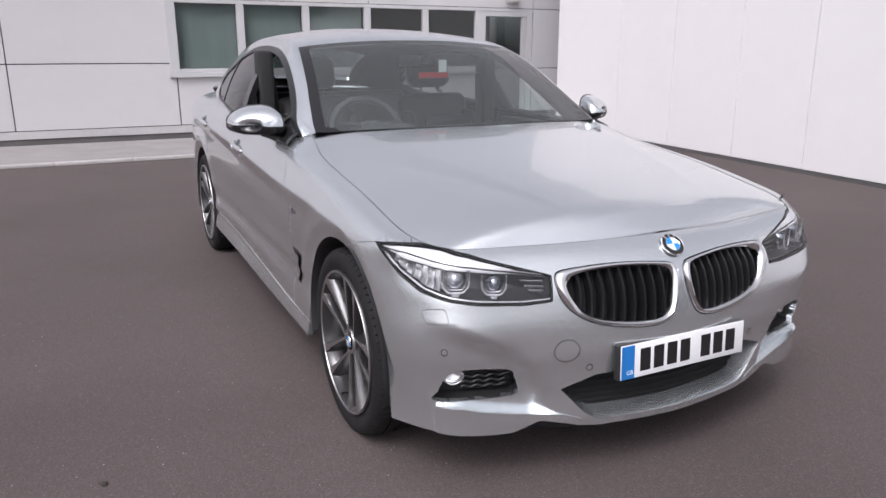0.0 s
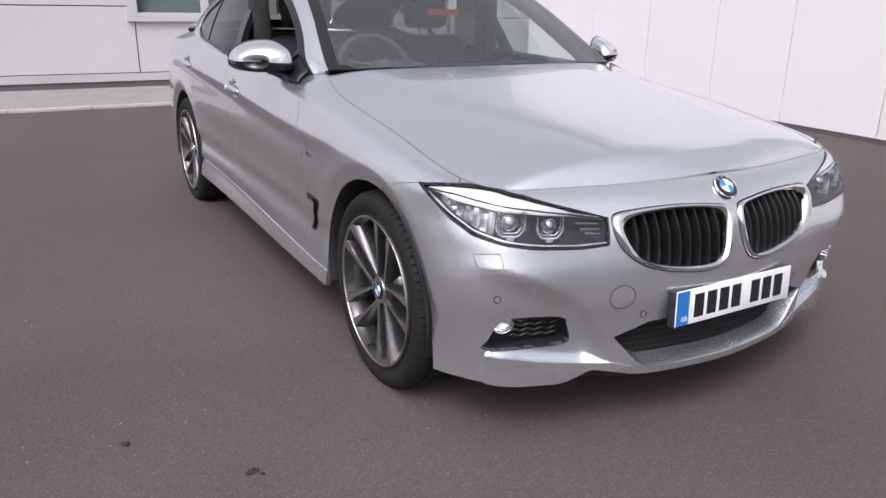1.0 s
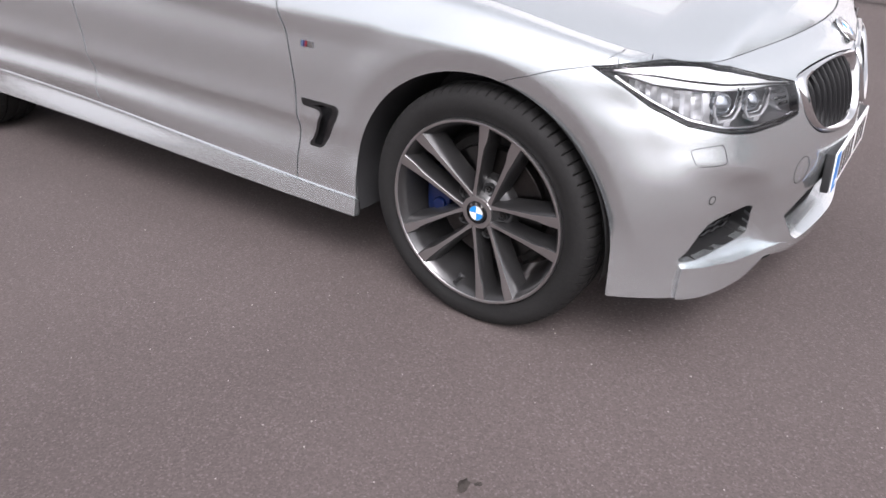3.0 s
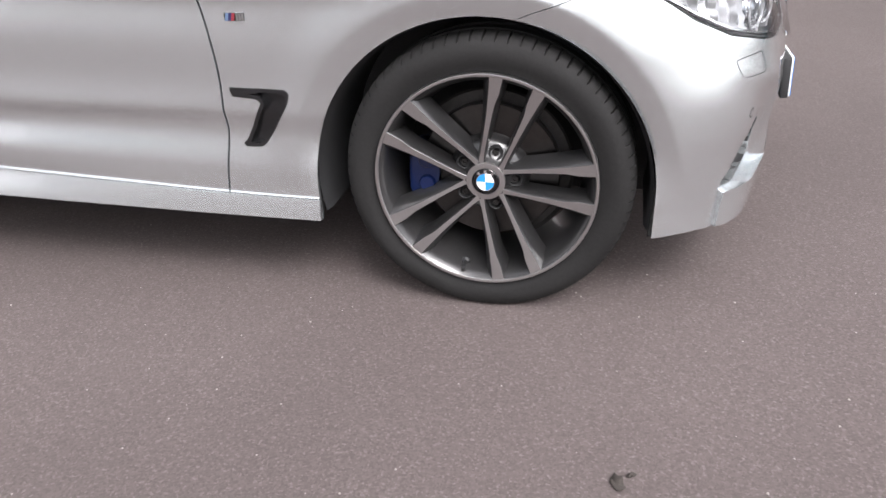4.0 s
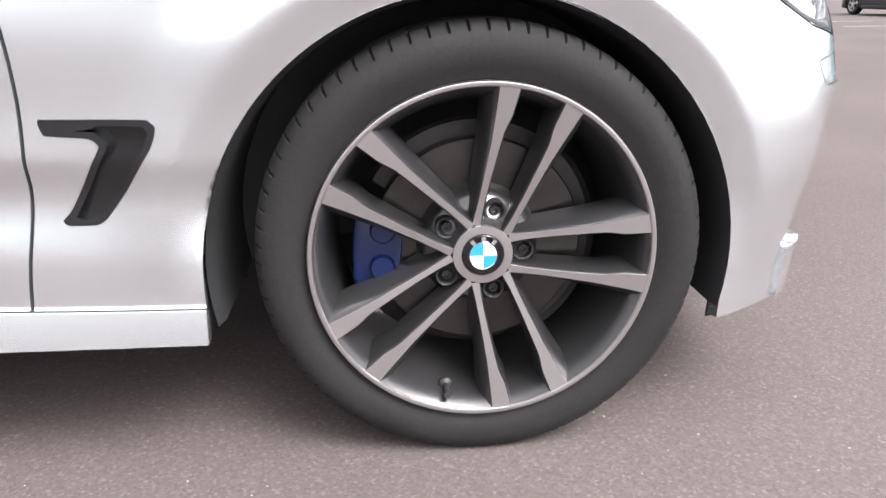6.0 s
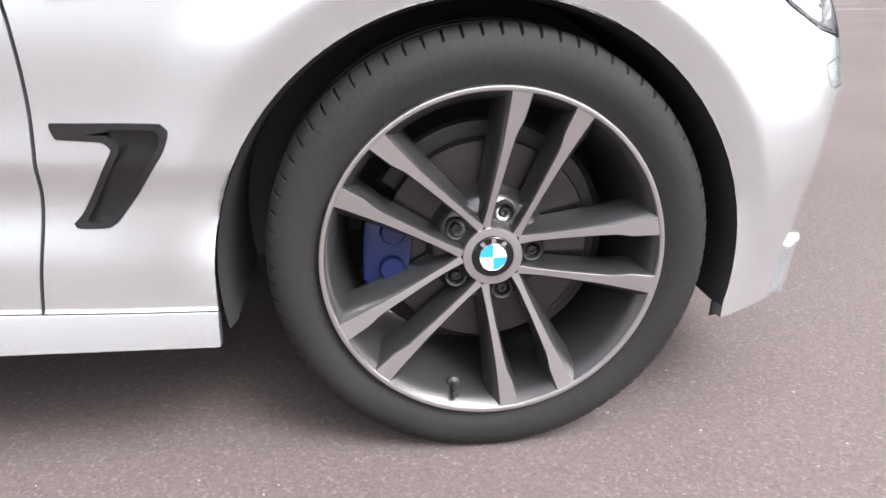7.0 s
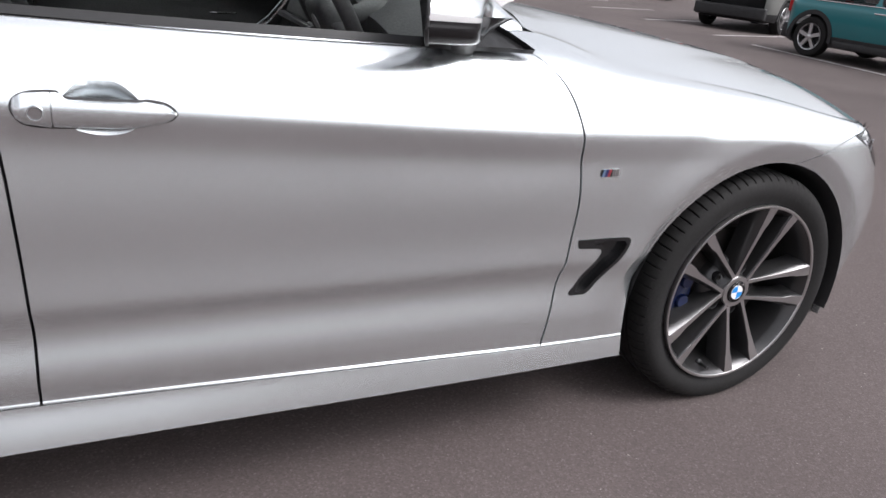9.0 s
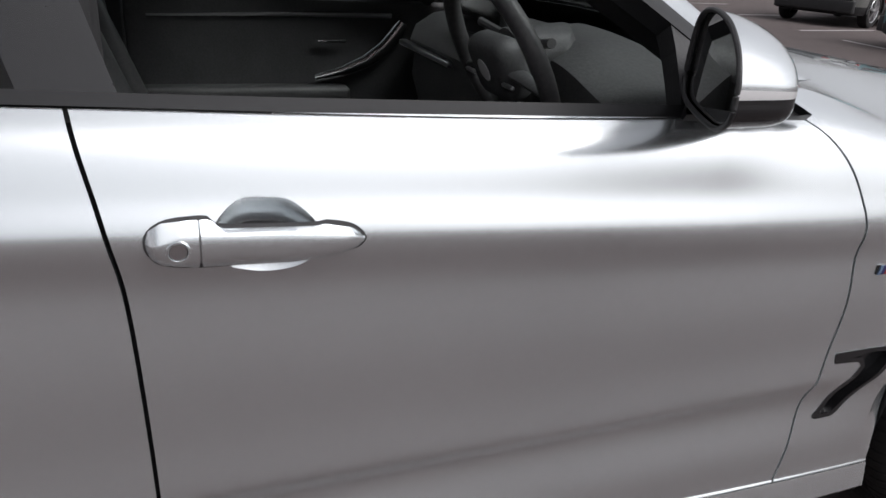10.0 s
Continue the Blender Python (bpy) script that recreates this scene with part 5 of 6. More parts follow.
lower_grille = part("lower_grille", (lambda k: (k.P, k.F))((lambda a: a.plus(a.mirrored()))(skin.cut(lambda k: intake_f(k) + .004).set_back(.07))), DARK, car, "black mesh lower air intake")
half = [(u, v) for u, v in dense(INTAKE) if u > -.001 and v > .335]
half.sort(key=lambda q: math.atan2(q[1] - .30, q[0] - .1))
both_sides("intake_rim", sleeve(half, .07, False), BLACK_PLASTIC, [lower_grille, lower_grille])
# silver inner lip that runs back from the intake's lower edge
P, F = [], []
for i in range(41):
    s = .432 * i / 40
    z = float(np.interp(s, [0, .128, .26, .311, .351, .437], [.221, .221, .222, .227, .250, .340]))
    w = 1 - (s / .437) ** 6
    for o, up in ((.001, 0), (-.006, .003), (-.035, .010), (-.064, .024)):
        P.append(on_body(s, z + up * (.4 + .6 * w), o)[0])
    if i:
        F += [((i - 1) * 4 + k, (i - 1) * 4 + k + 1, i * 4 + k + 1, i * 4 + k) for k in range(3)]
both_sides("intake_lip", (P, F), SILVER, [front_bumper, front_bumper])
for i in range(6):
    z = .262 + i * .020
    s1 = float(np.interp(z, [.25, .289, .344, .377, .39], [.33, .37, .41, .30, .05]))
    bar = [(s1 * j / 14, z) for j in range(15)]
    both_sides("grille_bar", along(bar, -.062, .0035, 6), DARK, [lower_grille, lower_grille])

# washer flaps, towing eye cover, parking sensors, drawn as cut lines in the bumper
def cut_ring(f, w=.0022):
    return skin.cut(lambda k: f(k)).cut(lambda k: w - f(k)).pushed(.0006)


WASH = [(.886, .612), (.806, .621), (.792, .578), (.866, .575)]
both_sides("washer_gap", cut_ring(sz(rounded(WASH, 5, .35)), .0014), DARK, [front_bumper, front_bumper])
tow = [(.425 + .043 * math.cos(a), .470 + .036 * math.sin(a)) for a in np.linspace(0, 2 * math.pi, 40, endpoint=False)]
k = cut_ring(sz(tow), .002)
part("towing_cover", k.with_rim(.002), DARK, front_bumper)
for s, z in ((.808, .487), (.345, .406)):
    pd = [(s + .012 * math.cos(a), z + .012 * math.sin(a)) for a in np.linspace(0, 2 * math.pi, 20, endpoint=False)]
    both_sides("parking_sensor", cut_ring(sz(pd), .0022), DARK, [front_bumper, front_bumper])


def badge(p, n, r, parent, name="badge"):
    """Round badge: dark ring, four coloured quarters, chrome edges."""
    m = standing(p, n)
    b = part(name, moved(lathe([(r, .004), (r, -.002), (r * .96, -.004), (r * .60, -.005), (0, -.005)], 56), m), BADGE_BLACK, parent, "round badge with blue and white quarters")
    part("badge_edge", moved(lathe([(r * 1.0, .002), (r * 1.02, -.002), (r * .985, -.0052), (r * .95, -.0045)], 56), m), CHROME, b)
    part("badge_edge", moved(lathe([(r * .64, -.0045), (r * .615, -.0062), (r * .59, -.0055)], 48), m), CHROME, b)
    for q in range(4):
        P = [(0, -.0068, 0)] + [(r * .59 * math.cos(t), -.0058, r * .59 * math.sin(t)) for t in [q * math.pi / 2 + j * math.pi / 16 for j in range(9)]]
        part("badge_quarter", moved((P, [(0, j + 1, j + 2) for j in range(8)]), m), BADGE_WHITE if q % 2 == 0 else BADGE_BLUE, b)
    for k in range(3):
        a = radians(55 + 35 * k)
        part("badge_mark", moved(boxed_mesh(-.004, .004, -.0058, -.004, -.005, .005), m @ Matrix.Translation((r * .79 * math.cos(a), 0, r * .79 * math.sin(a))) @ Matrix.Rotation(radians(90) - a, 4, "Y")), WHITE_LETTER, b)
    return b


p, n = on_body(.0, .742, .004)
badge(p, n, .041, car)

# number plate: white with a blue band, its characters as plain bars
pm = standing(Vector((.749, 0, .418)), Vector((1, 0, .05)))
plate = part("number_plate", boxed(-.26, .26, -.003, .003, -.0555, .0555, bevel=.003, m=pm), PLATE_WHITE, car, "white front number plate with a blue band")
part("blue_band", boxed(-.2585, -.209, -.0042, -.002, -.0535, .0535, m=pm), PLATE_BLUE, plate)
part("plate_holder", boxed(-.268, .262, .0032, .024, -.057, .055, bevel=.003, m=pm), BLACK_PLASTIC, plate)
for i, x in enumerate((-.165, -.110, -.055, .0, .088, .143, .198)):
    part("character_bar", boxed(x - .0205, x + .0205, -.0038, -.002, -.037, .037, m=pm), BADGE_BLACK, plate)
gb = bpy.data.curves.new("country_letters", "FONT")
gb.body, gb.size, gb.align_x, gb.extrude = "GB", .020, "CENTER", .0004
g = new("country_letters", gb)
g.parent = plate
g.matrix_basis = pm @ Matrix.Translation((-.227, -.0046, -.040)) @ Matrix.Rotation(math.pi / 2, 4, "X")
gb.materials.append(BADGE_WHITE)

# wing badge: three slanted coloured stripes and a metal letter block
for mirror in (False, True):
    p, n = on_body(float(s_of_x(-.548)), .716, .001)
    m = standing(p, n)
    root = part("wing_badge", moved(boxed_mesh(-.0235, .0235, -.001, .001, -.0085, .0085), (FLIP @ m) if mirror else m), BADGE_BLACK, car, "small striped badge")
    for i, mt in enumerate((M_LIGHT, M_DARK, M_RED)):
        x = -.019 + i * .0075
        b = prism([(x - .003, -.008), (x + .0035, -.008), (x + .0075, .008), (x + .001, .008)], -.0028, (FLIP @ m) if mirror else m)
        part("stripe", b, mt, root)
    for x in (.008, .0145, .021):
        part("letter_bar", moved(boxed_mesh(x - .0022, x + .0022, -.003, 0, -.008, .008), (FLIP @ m) if mirror else m), SATIN, root)

# mirrors
def door_mirror(flip):
    F0 = FLIP if flip else Matrix()
    c = Vector((-.968, -.945, 1.040))
    P, F = [], []
    ring = np.array([1, 1.07]) * rounded([(-.106, -.006), (-.106, .010), (-.102, .026), (-.082, .054), (-.040, .080), (.012, .091), (.060, .088), (.090, .070), (.101, .036), (.106, .0), (.104, -.028), (.080, -.044), (.0, -.048), (-.060, -.045), (-.094, -.032), (-.106, -.018)], 4)
    nu, nv = 28, len(ring)
    for i in range(nu + 1):                       # housing: a rounded shell open to the rear
        u = i / nu
        a = u * math.pi / 2                         # 0: rear rim, 1: front tip
        k = max(0.0, 1 - math.sin(a) ** 7) ** .36
        rake = .5 * (1 - math.sin(a) ** 1.8) + .5 * k        # the cap slopes back
        for ry, rz in ring:
            P.append((c.x - .066 + .128 * math.sin(a) + .052 * (ry / .106), c.y + ry * k + .012 * u, c.z + rz * (.80 * rake if rz > 0 else .94 * k) - .004 * u))
    for i in range(nu):
        for j in range(nv):
            F.append((i * nv + j, i * nv + (j + 1) % nv, (i + 1) * nv + (j + 1) % nv, (i + 1) * nv + j))
    if not flip:
        F = [tuple(reversed(f)) for f in F]
    P = [F0 @ Vector(p) for p in P]
    band = set(f for n_, f in enumerate(F) if ring[n_ % nv][0] < -.05 and -.006 < ring[n_ % nv][1] < .010 and n_ // nv < 20)
    low = [f for n_, f in enumerate(F) if ring[n_ % nv][1] < -.004 and f not in band]
    hide = set(low) | band
    body = part("door_mirror", (P, [f for f in F if f not in hide]), SILVER, car, "silver door mirror with a black lower shell")
    part("lower_shell", (P, low), BLACK_TRIM, body)
    part("side_repeater", (P, list(band)), LAMP_CLEAR, body)
    rim = [P[j] for j in range(nv)]
    part("mirror_rim", tube(rim + rim[:1], .0035, 8, ends=False), BLACK_PLASTIC, body)
    mid = sum((Vector(q) for q in rim), Vector()) / nv
    Pg = [mid + (Vector(q) - mid) * .93 + Vector((.006, 0, 0)) for q in rim]
    part("mirror_glass", (Pg, [tuple(range(nv)) if not flip else tuple(reversed(range(nv)))]), MIRROR, body)
    part("mirror_back", ([mid + (Vector(q) - mid) * .97 + Vector((.012, 0, 0)) for q in rim], [tuple(range(nv))]), BLACK_PLASTIC, body)
    # foot on the door
    f = [F0 @ Vector(q) for q in ((-.925, -.850, .972), (-.93, -.868, .978), (-.94, -.89, .988), (-.95, -.925, 1.002))]
    part("mirror_foot", tube(f, [.036, .032, .028, .03], 14, .55), BLACK_PLASTIC, body)


MIRROR = mat("mirror", (.9, .9, .9), .01, 1.0)
LAMP_CLEAR = mat("clear_signal_lens", (.72, .72, .72), .12, .3, coat=.8)
door_mirror(False)
door_mirror(True)

# wipers and the dark slot of the scuttle
for y0, y1 in ((-.62, .02), (-.02, .60)):
    a = [(float(screen_foot(y0 + (y1 - y0) * i / 12)) - .03, y0 + (y1 - y0) * i / 12, 1.035 - .03 * ((y0 + (y1 - y0) * i / 12) / .735) ** 2 - .012) for i in range(13)]
    part("wiper", tube(a, .007, 6), BLACK_PLASTIC, car, "black wiper")


# ---- inside the car ----
LEATHER = mat("black_leather", (.065, .063, .064), .5, grain=.3, size=120, bump=.2)
DASH = mat("soft_black_dashboard", (.070, .069, .071), .6, grain=.25, size=160, bump=.2)
CARPET = mat("black_carpet", (.022, .022, .022), .95, grain=.4, size=200, bump=.3)
GREY_CLOTH = mat("grey_pillar_cloth", (.018, .018, .019), .85, grain=.15, size=150)
TAG_RED, TAG_WHITE = mat("tag_red", (.45, .03, .03), .5), mat("tag_white", (.75, .75, .75), .5)


def seat(y):
    m = Matrix.Translation((0, y, 0))
    s = part("seat", boxed(-1.72, -1.24, -.25, .25, .40, .56, bevel=.06, m=m, seg=4), LEATHER, car, "black leather seat")
    for dy in (-.22, .22):
        part("seat_bolster", boxed(-1.70, -1.26, dy - .05, dy + .05, .44, .61, bevel=.04, m=m, seg=4), LEATHER, s)
    tilt = m @ Matrix.Translation((-1.70, 0, .50)) @ Matrix.Rotation(radians(-21), 4, "Y")
    part("backrest", boxed(-.07, .06, -.23, .23, 0, .64, bevel=.055, m=tilt, seg=4), LEATHER, s)
    for dy in (-.21, .21):
        part("back_bolster", boxed(-.05, .10, dy - .05, dy + .05, .05, .52, bevel=.045, m=tilt, seg=4), LEATHER, s)
    part("headrest", boxed(-.06, .06, -.14, .14, .69, .88, bevel=.05, m=tilt, seg=4), LEATHER, s)
    for dy in (-.06, .06):
        part("headrest_post", tube([tilt @ Vector((0, dy, .6)), tilt @ Vector((0, dy, .72))], .006, 8), CHROME, s)
    return s


seat(-.38)
seat(.38)
part("rear_seat", boxed(-2.75, -2.25, -.66, .66, .40, .60, bevel=.06, seg=3), LEATHER, car, "black leather rear bench")
part("rear_backrest", boxed(-.08, .08, -.66, .66, 0, .60, bevel=.06, m=Matrix.Translation((-2.78, 0, .52)) @ Matrix.Rotation(radians(-24), 4, "Y"), seg=3), LEATHER, car)
part("cabin_floor", boxed(-3.6, -.55, -.80, .80, .30, .34), CARPET, car)
part("bulkhead", boxed(-.62, -.56, -.78, .78, .32, .93), DARK, car)
part("load_cover", boxed(-3.85, -2.9, -.60, .60, .96, .98), CARPET, car)

# dashboard: a swept section
P, F = [], []
ys = np.linspace(-.72, .72, 49)
sec = [(-.66, .985), (-.78, .988), (-.87, .972), (-.92, .94), (-.935, .90), (-.92, .86), (-.925, .80), (-.90, .72), (-.85, .60), (-.70, .45)]
for y in ys:
    hump = .045 * math.exp(-((y + .38) / .17) ** 4)
    for i, (x, z) in enumerate(sec):
        w = hump * (1 if 1 <= i <= 3 else .3 if i == 4 else 0)
        P.append((x - .10 * (1 - (y / .72) ** 2) * .3 - w * .6 + .13 * max(0, (y - .40) / .32), y, z + w - .05 * (y / .72) ** 4))
k = len(sec)
for a in range(48):
    for q in range(k - 1):
        F.append((a * k + q, a * k + q + 1, (a + 1) * k + q + 1, (a + 1) * k + q))
dash = part("dashboard", (P, F), DASH, car, "black dashboard")
part("dash_trim", boxed(-.972, -.945, .06, .45, .872, .888, bevel=.004), SATIN, dash)
part("dash_screen", boxed(-.93, -.905, -.13, .12, .96, 1.05, bevel=.008), BLACK_TRIM, dash)
part("centre_console", boxed(-1.75, -.95, -.11, .11, .34, .66, bevel=.03, seg=3), DASH, car)
part("gear_lever", tube([(-1.28, 0, .64), (-1.29, 0, .70), (-1.31, 0, .76)], [.012, .02, .022], 12), BLACK_TRIM, car)

# steering wheel
col = Vector((-1.045, -.385, .965))
ax = Matrix.Translation(col) @ Matrix.Rotation(radians(-27), 4, "Y")
P, F = [], []
for i in range(72):
    a = 2 * math.pi * i / 72
    for j in range(14):
        t = 2 * math.pi * j / 14
        r = .180 + .0165 * math.cos(t)
        P.append(ax @ Vector((-.0175 * math.sin(t), r * math.cos(a), r * math.sin(a))))
for i in range(72):
    for j in range(14):
        F.append((i * 14 + j, i * 14 + (j + 1) % 14, ((i + 1) % 72) * 14 + (j + 1) % 14, ((i + 1) % 72) * 14 + j))
wheel_rim = part("steering_wheel", (P, F), LEATHER, car, "black leather steering wheel")
part("wheel_boss", boxed(-.035, .03, -.075, .075, -.07, .055, bevel=.028, m=ax, seg=3), DASH, wheel_rim)
part("boss_badge", moved(lathe([(0, -.0), (.022, 0), (.024, .004)], 28), ax @ Matrix.Translation((-.036, 0, 0)) @ Matrix.Rotation(radians(-90), 4, "Z")), BADGE_WHITE, wheel_rim)
for a in (-12, 192, 270):
    e = Vector((0, .175 * math.cos(radians(a)), .175 * math.sin(radians(a))))
    part("wheel_spoke", tube([ax @ (e * .25), ax @ (e * .65), ax @ e], [.026, .018, .014], 10, .5), DASH if a != 270 else SATIN, wheel_rim)
for sg in (-1, 1):
    part("spoke_trim", boxed(-.036, -.028, sg * .085 - .022, sg * .085 + .022, -.022, -.014, bevel=.003, m=ax), SATIN, wheel_rim)
part("steering_column", tube([ax @ Vector((.02, 0, 0)), ax @ Vector((.10, 0, -.02)), (-.88, -.385, .86)], [.055, .06, .07], 14), DASH, car)
for sg, zz in ((-1, .02), (1, .02)):
    part("stalk", tube([ax @ Vector((.05, sg * .05, zz)), ax @ Vector((.045, sg * .15, zz + .02))], .009, 8), DASH, car)

# door cards, with the pull handle and release lever on each
for sg in (-1, 1):
    y = sg * .775
    card = part("door_card", boxed(-1.72, -.70, y - .03, y + .03, .34, .965 if sg > 0 else .955, bevel=.015), DASH, car, "black door lining")
    part("armrest", boxed(-1.70, -1.05, y - sg * .09, y, .64, .70, bevel=.02, seg=3), LEATHER, card)
    yy = y - sg * .055
    arc = [(-.895, yy, .900), (-.915, yy, .868), (-.955, yy, .820), (-1.02, yy, .775), (-1.10, yy, .743), (-1.19, yy, .722)]
    part("pull_handle", tube([(x + .025, yq, z) for x, yq, z in arc], [.016, .022, .024, .021, .016, .010], 12, 1.2), CHROME_SOFT, card)
    part("release_lever", boxed(-1.155, -1.06, yy, yy + .012, .834, .843, bevel=.003), CHROME, card)
    part("card_trim", tube([(-1.66, yy + sg * .02, .905), (-1.3, yy + sg * .02, .916), (-.905, yy + sg * .02, .920)], [.003, .006, .008], 8), SATIN, card)
    part("pillar_lining", boxed(-1.86, -1.72, sg * .70 - .04, sg * .70 + .04, .5, 1.36, bevel=.02, m=Matrix.Translation((0, 0, 0))), GREY_CLOTH, car)
    rise = [(float(EDGE_X(t)) - .035, -sg * (float(EDGE_Y(t)) + .055), float(EDGE_Z(t)) - .03) for t in np.linspace(.05, 2.1, 14)]
    part("screen_pillar_lining", tube(rise, .036, 12), GREY_CLOTH, car)
    part("seat_belt", tube([(-1.80, sg * .655, 1.22), (-1.77, sg * .64, .95), (-1.72, sg * .62, .55)], .02, 8, .12), DASH, car)
part("rear_view_mirror", boxed(-1.21, -1.18, -.15, .06, 1.275, 1.335, bevel=.012, seg=3), BLACK_TRIM, car, "black rear view mirror")
part("mirror_stem", tube([(-1.18, -.03, 1.31), (-1.15, -.02, 1.315)], .02, 10), BLACK_PLASTIC, car)
tag = part("hanging_tag", boxed(-1.11, -1.108, .036, .080, 1.250, 1.312, bevel=.0), TAG_WHITE, car, "white and red card hung at the mirror")
part("tag_band", boxed(-1.113, -1.1105, -.075, .092, 1.222, 1.250), TAG_RED, tag)


# ---- parked cars ----
def parked_car(label, paint, m, wheelbase, front, rear, width, sillz, high, wheel_r, rails=False):
    """A simple but whole parked hatchback: x forward from the rear axle, built of a swept shell, glass, cladding, lamps and wheels."""
    c = thing("car", label, "car", m, group="parked cars")
    hw = width / 2
    x0, x1 = -rear, wheelbase + front
    top = spline([x0, x0 + .10, x0 + .5, wheelbase * .45, wheelbase * .72, wheelbase + .02, x1 - .25, x1], [high * .60, high * .90, high * .985, high, high * .93, high * .63, high * .575, high * .44])
    belt = .60 * high
    xs = np.linspace(x0, x1, 81)
    rows = []
    for x in xs:
        e = min(1, (x - x0) / .28 + .0) if x < 1 else min(1, (x1 - x) / .42)
        w = hw * (1 - .20 * (1 - max(0, e)) ** 2.2)
        z0 = sillz + .03 * (1 - max(0, e))
        zt = float(top(x))
        zb = min(belt, zt - .03)
        rows.append([(x, w * .93, z0), (x, w * .985, z0 + .12), (x, w, z0 + .30), (x, w * .985, zb - .06), (x, w * .955, zb), (x, w * (.955 - .22 * max(0, (zt - zb)) / (.4 * high) * .9), zb + (zt - zb) * .92), (x, w * (.86 - .22 * max(0, (zt - zb)) / (.4 * high)), zt - .008), (x, w * .35, zt + .004), (x, 0, zt + .006)])
    G = np.array(rows)
    P = np.concatenate([G, G[:, ::-1][:, 1:] * np.array([1, -1, 1])], 1)
    # finer along the section
    k = P.shape[1]
    Q = np.zeros((81, (k - 1) * 4 + 1, 3))
    for i in range(81):
        for a in range(3):
            Q[i, :, a] = gentle(np.arange(k), P[i, :, a])(np.linspace(0, k - 1, (k - 1) * 4 + 1))
    shell = Skin(Q.reshape(-1, 3), grid_faces(*Q.shape[:2]), Q.reshape(-1, 3)[:, :1])
    for xc in (0, wheelbase):
        shell = shell.cut(lambda s: np.where(np.abs(s.P[:, 1]) > hw * .6, np.hypot(s.P[:, 0] - xc, s.P[:, 2] - wheel_r) - (wheel_r + .045), 1))

    def glass_f(s):
        x, z = s.P[:, 0], s.P[:, 2]
        t = top(x)
        return np.minimum(np.minimum(z - belt - .01, (t - .075) - z), np.minimum(x - (x0 + .22), wheelbase * .98 - x))
    def window_f(s):
        return np.where(np.abs(s.P[:, 1]) > hw * .55, np.minimum(glass_f(s), np.abs(s.P[:, 0] - wheelbase * .36) - .03), -1)
    screens = lambda s: np.where(np.abs(s.P[:, 1]) < hw * .66, np.minimum(np.maximum(s.P[:, 0] - wheelbase * .74, x0 + .16 - s.P[:, 0]), s.P[:, 2] - belt - .05) - .0, -1)
    solid = shell.cut(lambda s: -window_f(s)).cut(lambda s: -screens(s))
    clad_f = lambda s: (sillz + .16) - s.P[:, 2]
    part("body", solid.cut(lambda s: -clad_f(s)).with_rim(.02), paint, c)
    clad, panes, ends = solid.cut(clad_f).pushed(.006), shell.cut(window_f), shell.cut(screens)
    for sg in (-1, 1):
        part("cladding", clad.cut(lambda s: sg * s.P[:, 1]).with_rim(.02), BLACK_PLASTIC, c)
        for ahead in (-1, 1):
            q = panes.cut(lambda s: sg * s.P[:, 1]).cut(lambda s: ahead * (s.P[:, 0] - wheelbase * .36))
            if len(q.F):
                part("side_window", (q.P, q.F), TINTED, c)
        q = ends.cut(lambda s: sg * (s.P[:, 0] - wheelbase * .4))
        if len(q.F):
            part("windscreen" if sg > 0 else "rear_screen", (q.P, q.F), TINTED, c)
    part("underside", boxed(x0 + .1, x1 - .1, -hw * .8, hw * .8, sillz - .02, sillz + .1, bevel=.02), DARK, c)
    part("cabin", boxed(x0 + .3, wheelbase, -hw * .7, hw * .7, sillz + .1, belt, bevel=.05), DARK, c)
    part("rear_bumper", boxed(x0 - .045, x0 + .12, -hw * .86, hw * .86, sillz + .03, sillz + .26, bevel=.03, seg=3), BLACK_PLASTIC, c)
    part("front_bumper", boxed(x1 - .12, x1 + .03, -hw * .80, hw * .80, sillz, sillz + .24, bevel=.03, seg=3), BLACK_PLASTIC, c)
    for sg in (-1, 1):
        part("tail_lamp", boxed(x0 - .03, x0 + .10, sg * hw * .78 - .06, sg * hw * .78 + .06, belt - .22, belt + .02, bevel=.025, seg=3), RED_LENS, c)
        part("headlamp", moved(lathe([(0, -.02), (.08, -.01), (.10, .01), (.105, .04)], 28), Matrix.Translation((x1 - .09, sg * hw * .66, belt - .16)) @ Matrix.Rotation(radians(90), 4, "Z")), CHROME, c)
        part("door_handle", tube([(wheelbase * .40 + d, sg * (hw + .012 - abs(d) * .1), belt - .085) for d in (-.10, -.05, 0, .05, .10)], .012, 8), CHROME, c)
        part("side_indicator", boxed(wheelbase - .28, wheelbase - .20, sg * hw - .01, sg * hw + .012, belt - .17, belt - .135, bevel=.006), AMBER, c)
        part("door_mirror", boxed(wheelbase * .78, wheelbase * .78 + .12, sg * (hw + .05) - .09, sg * (hw + .05) + .09, belt + .0, belt + .14, bevel=.035, seg=3), BLACK_TRIM, c)
        part("belt_strip", tube([(x, sg * hw * .962, belt + .006) for x in np.linspace(x0 + .25, wheelbase * .95, 20)], .008, 6), CHROME, c)
        part("sill_strip", boxed(.45, wheelbase - .45, sg * hw - .02, sg * hw + .012, sillz + .01, sillz + .11, bevel=.015), BLACK_PLASTIC, c)
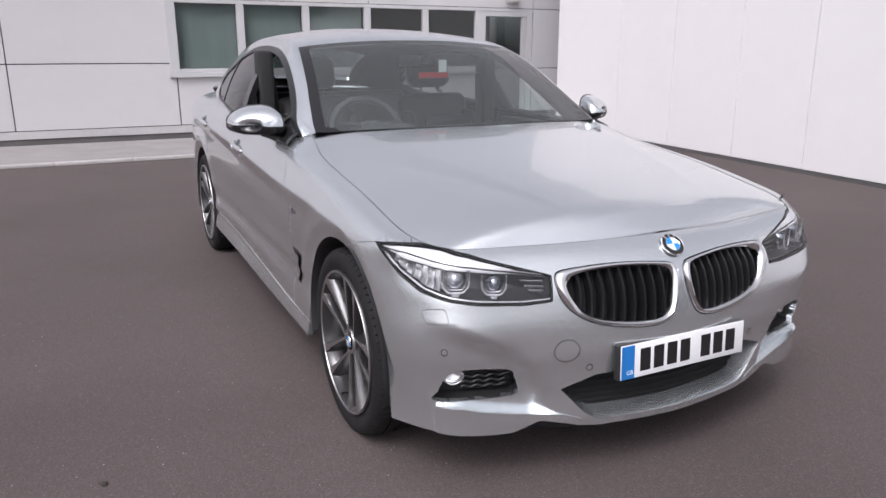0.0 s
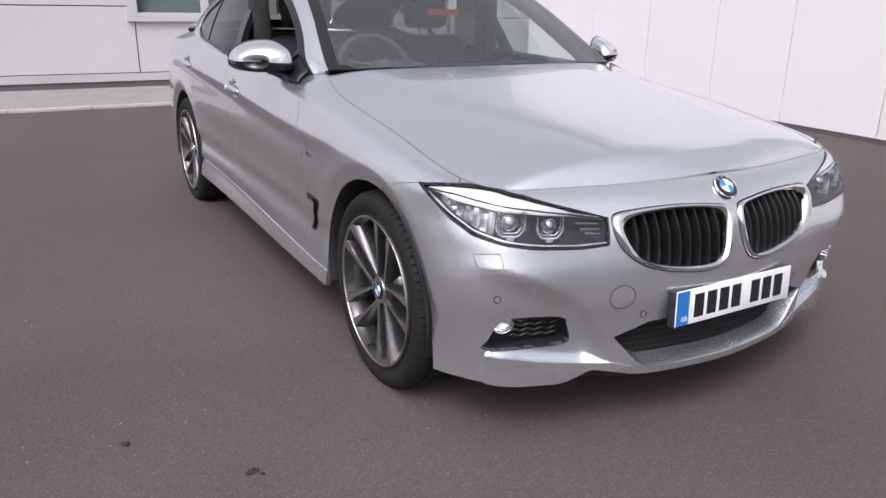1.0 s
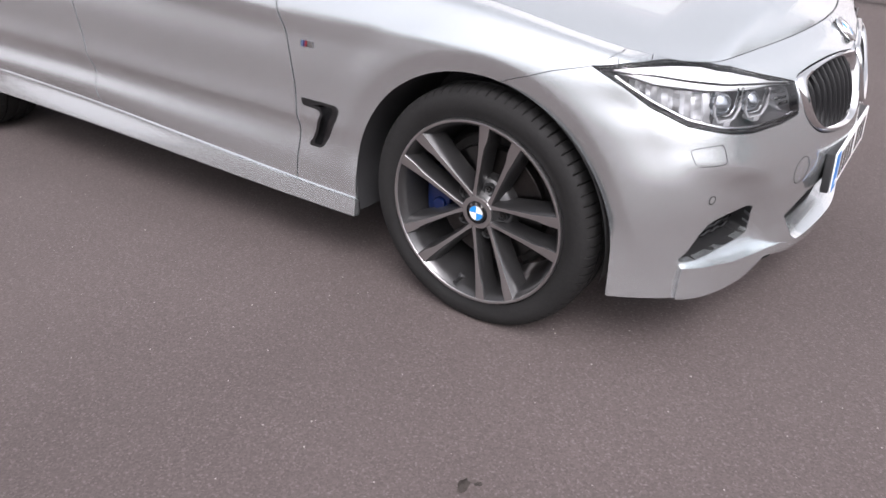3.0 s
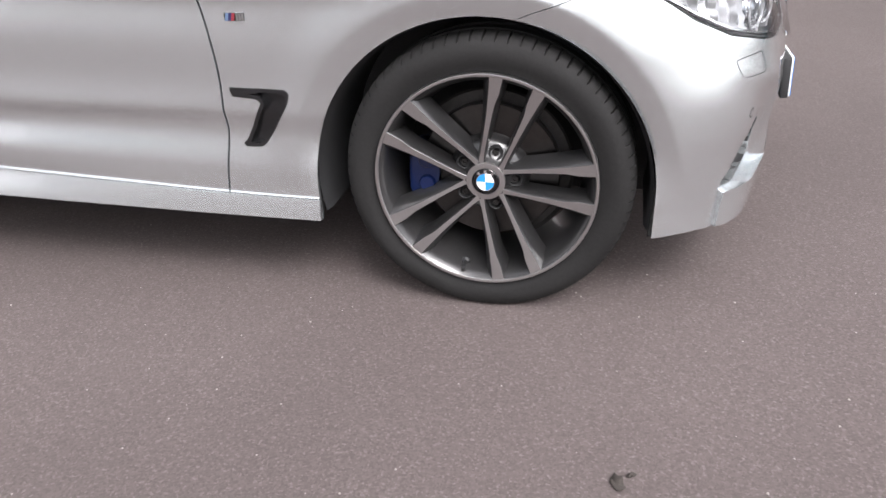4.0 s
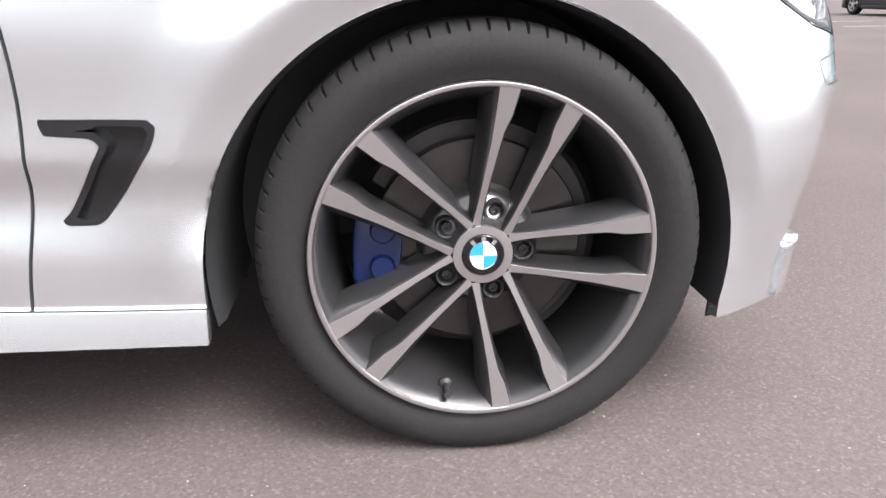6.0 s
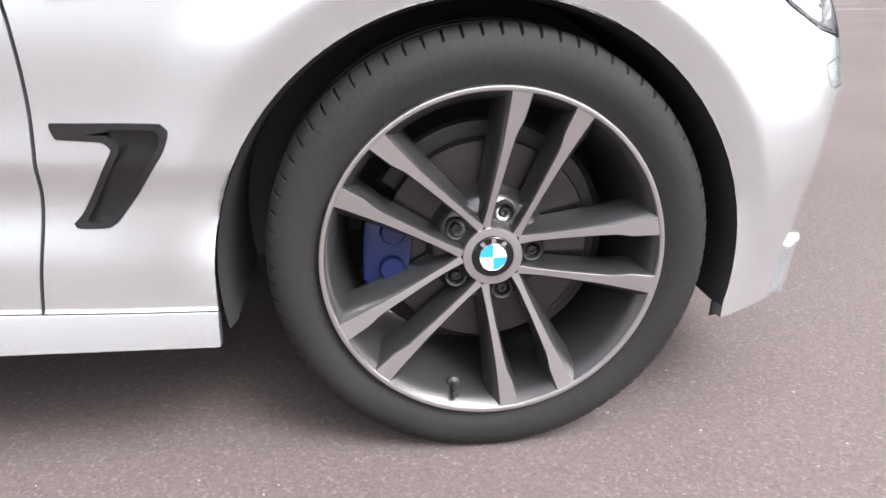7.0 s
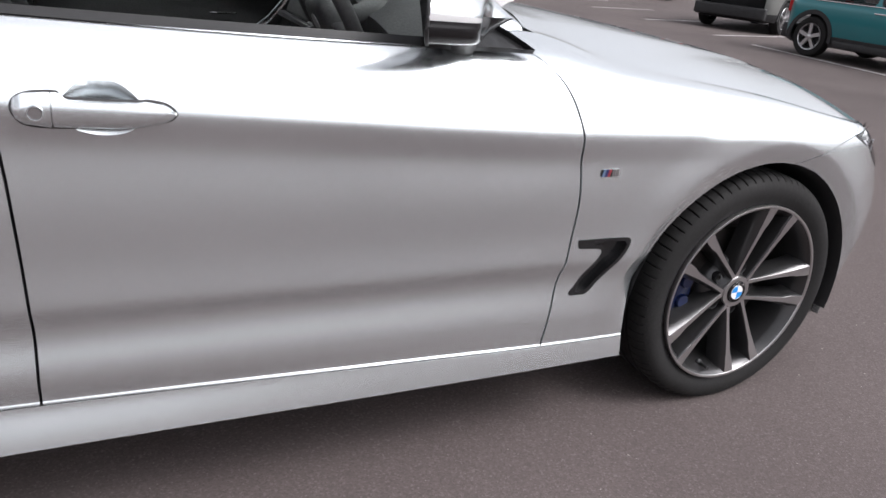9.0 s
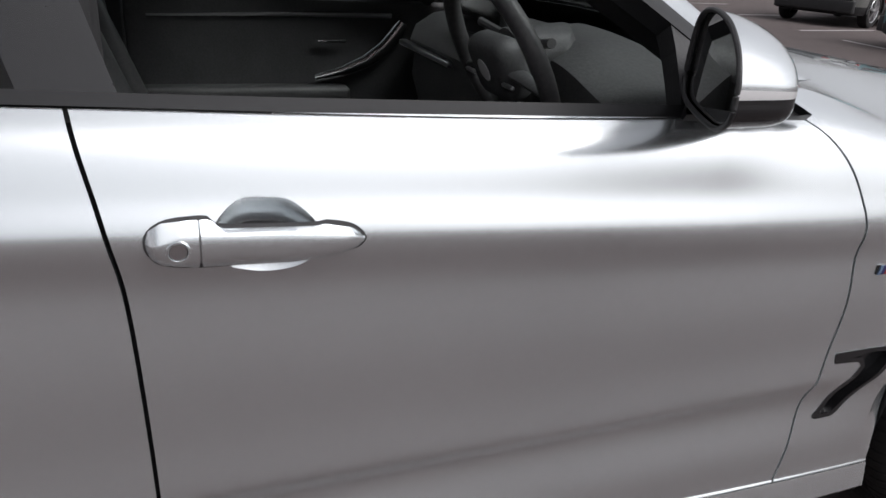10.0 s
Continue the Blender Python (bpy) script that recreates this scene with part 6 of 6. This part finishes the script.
        for x in (0, wheelbase):
            arch = lathe([(wheel_r + .035, -.012), (wheel_r + .04, .012), (wheel_r + .10, .014), (wheel_r + .105, -.01)], 30, a0=radians(-8), a1=radians(188))
            part("arch_trim", moved(arch, Matrix.Translation((x, sg * (hw - .005), wheel_r)) @ (Matrix() if sg > 0 else FLIP)), BLACK_PLASTIC, c)
            w = part("wheel", moved(lathe([(wheel_r * .66, -.085), (wheel_r * .8, -.10), (wheel_r * .95, -.09), (wheel_r, -.06), (wheel_r, .06), (wheel_r * .95, .09), (wheel_r * .8, .10), (wheel_r * .66, .085)], 48), Matrix.Translation((x, sg * (hw - .11), wheel_r))), RUBBER, c)
            mm = Matrix.Translation((x, sg * (hw - .025), wheel_r)) @ (Matrix() if sg < 0 else FLIP)
            part("rim", moved(lathe([(wheel_r * .68, .0), (wheel_r * .66, -.012), (wheel_r * .62, -.006), (wheel_r * .58, .05), (wheel_r * .55, .12)], 40), mm), SATIN, w)
            part("rim_back", moved(lathe([(0, .07), (wheel_r * .57, .07)], 30), mm), DARK, w)
            for q in range(5):
                sp = boxed_mesh(-.028, .028, -.012, .02, wheel_r * .08, wheel_r * .62)
                part("spoke", moved(sp, mm @ Matrix.Rotation(q * 2 * math.pi / 5, 4, "Y")), SATIN, w)
            part("hub_cap", moved(lathe([(0, -.02), (.03, -.018), (.045, -.01), (.05, .01)], 24), mm), SATIN, w)
    if rails:
        for sg in (-1, 1):
            part("roof_rail", tube([(x, sg * hw * .66, float(top(x)) + .03) for x in np.linspace(x0 + .35, wheelbase * .7, 16)], .014, 8), SATIN, c)
    return c


# heading along -y: the driver's side looks at the yard
parked_car("teal green hatchback with black arches and silver five spoke wheels", TEAL, Matrix.Translation((9.70, 6.30, 0)) @ Matrix.Rotation(radians(-88), 4, "Z"), 2.72, .62, .58, 1.72, .20, 1.42, .305)
parked_car("grey crossover with black cladding and silver wheels", GREY_PAINT, Matrix.Translation((11.35, 10.05, 0)) @ Matrix.Rotation(radians(20), 4, "Z"), 2.60, .75, .74, 1.80, .24, 1.56, .33, True)
parked_car("dark hatchback with silver wheels", DARK_PAINT, Matrix.Translation((16.2, 18.9, 0)) @ Matrix.Rotation(radians(90), 4, "Z"), 2.60, .80, .72, 1.78, .20, 1.46, .32)
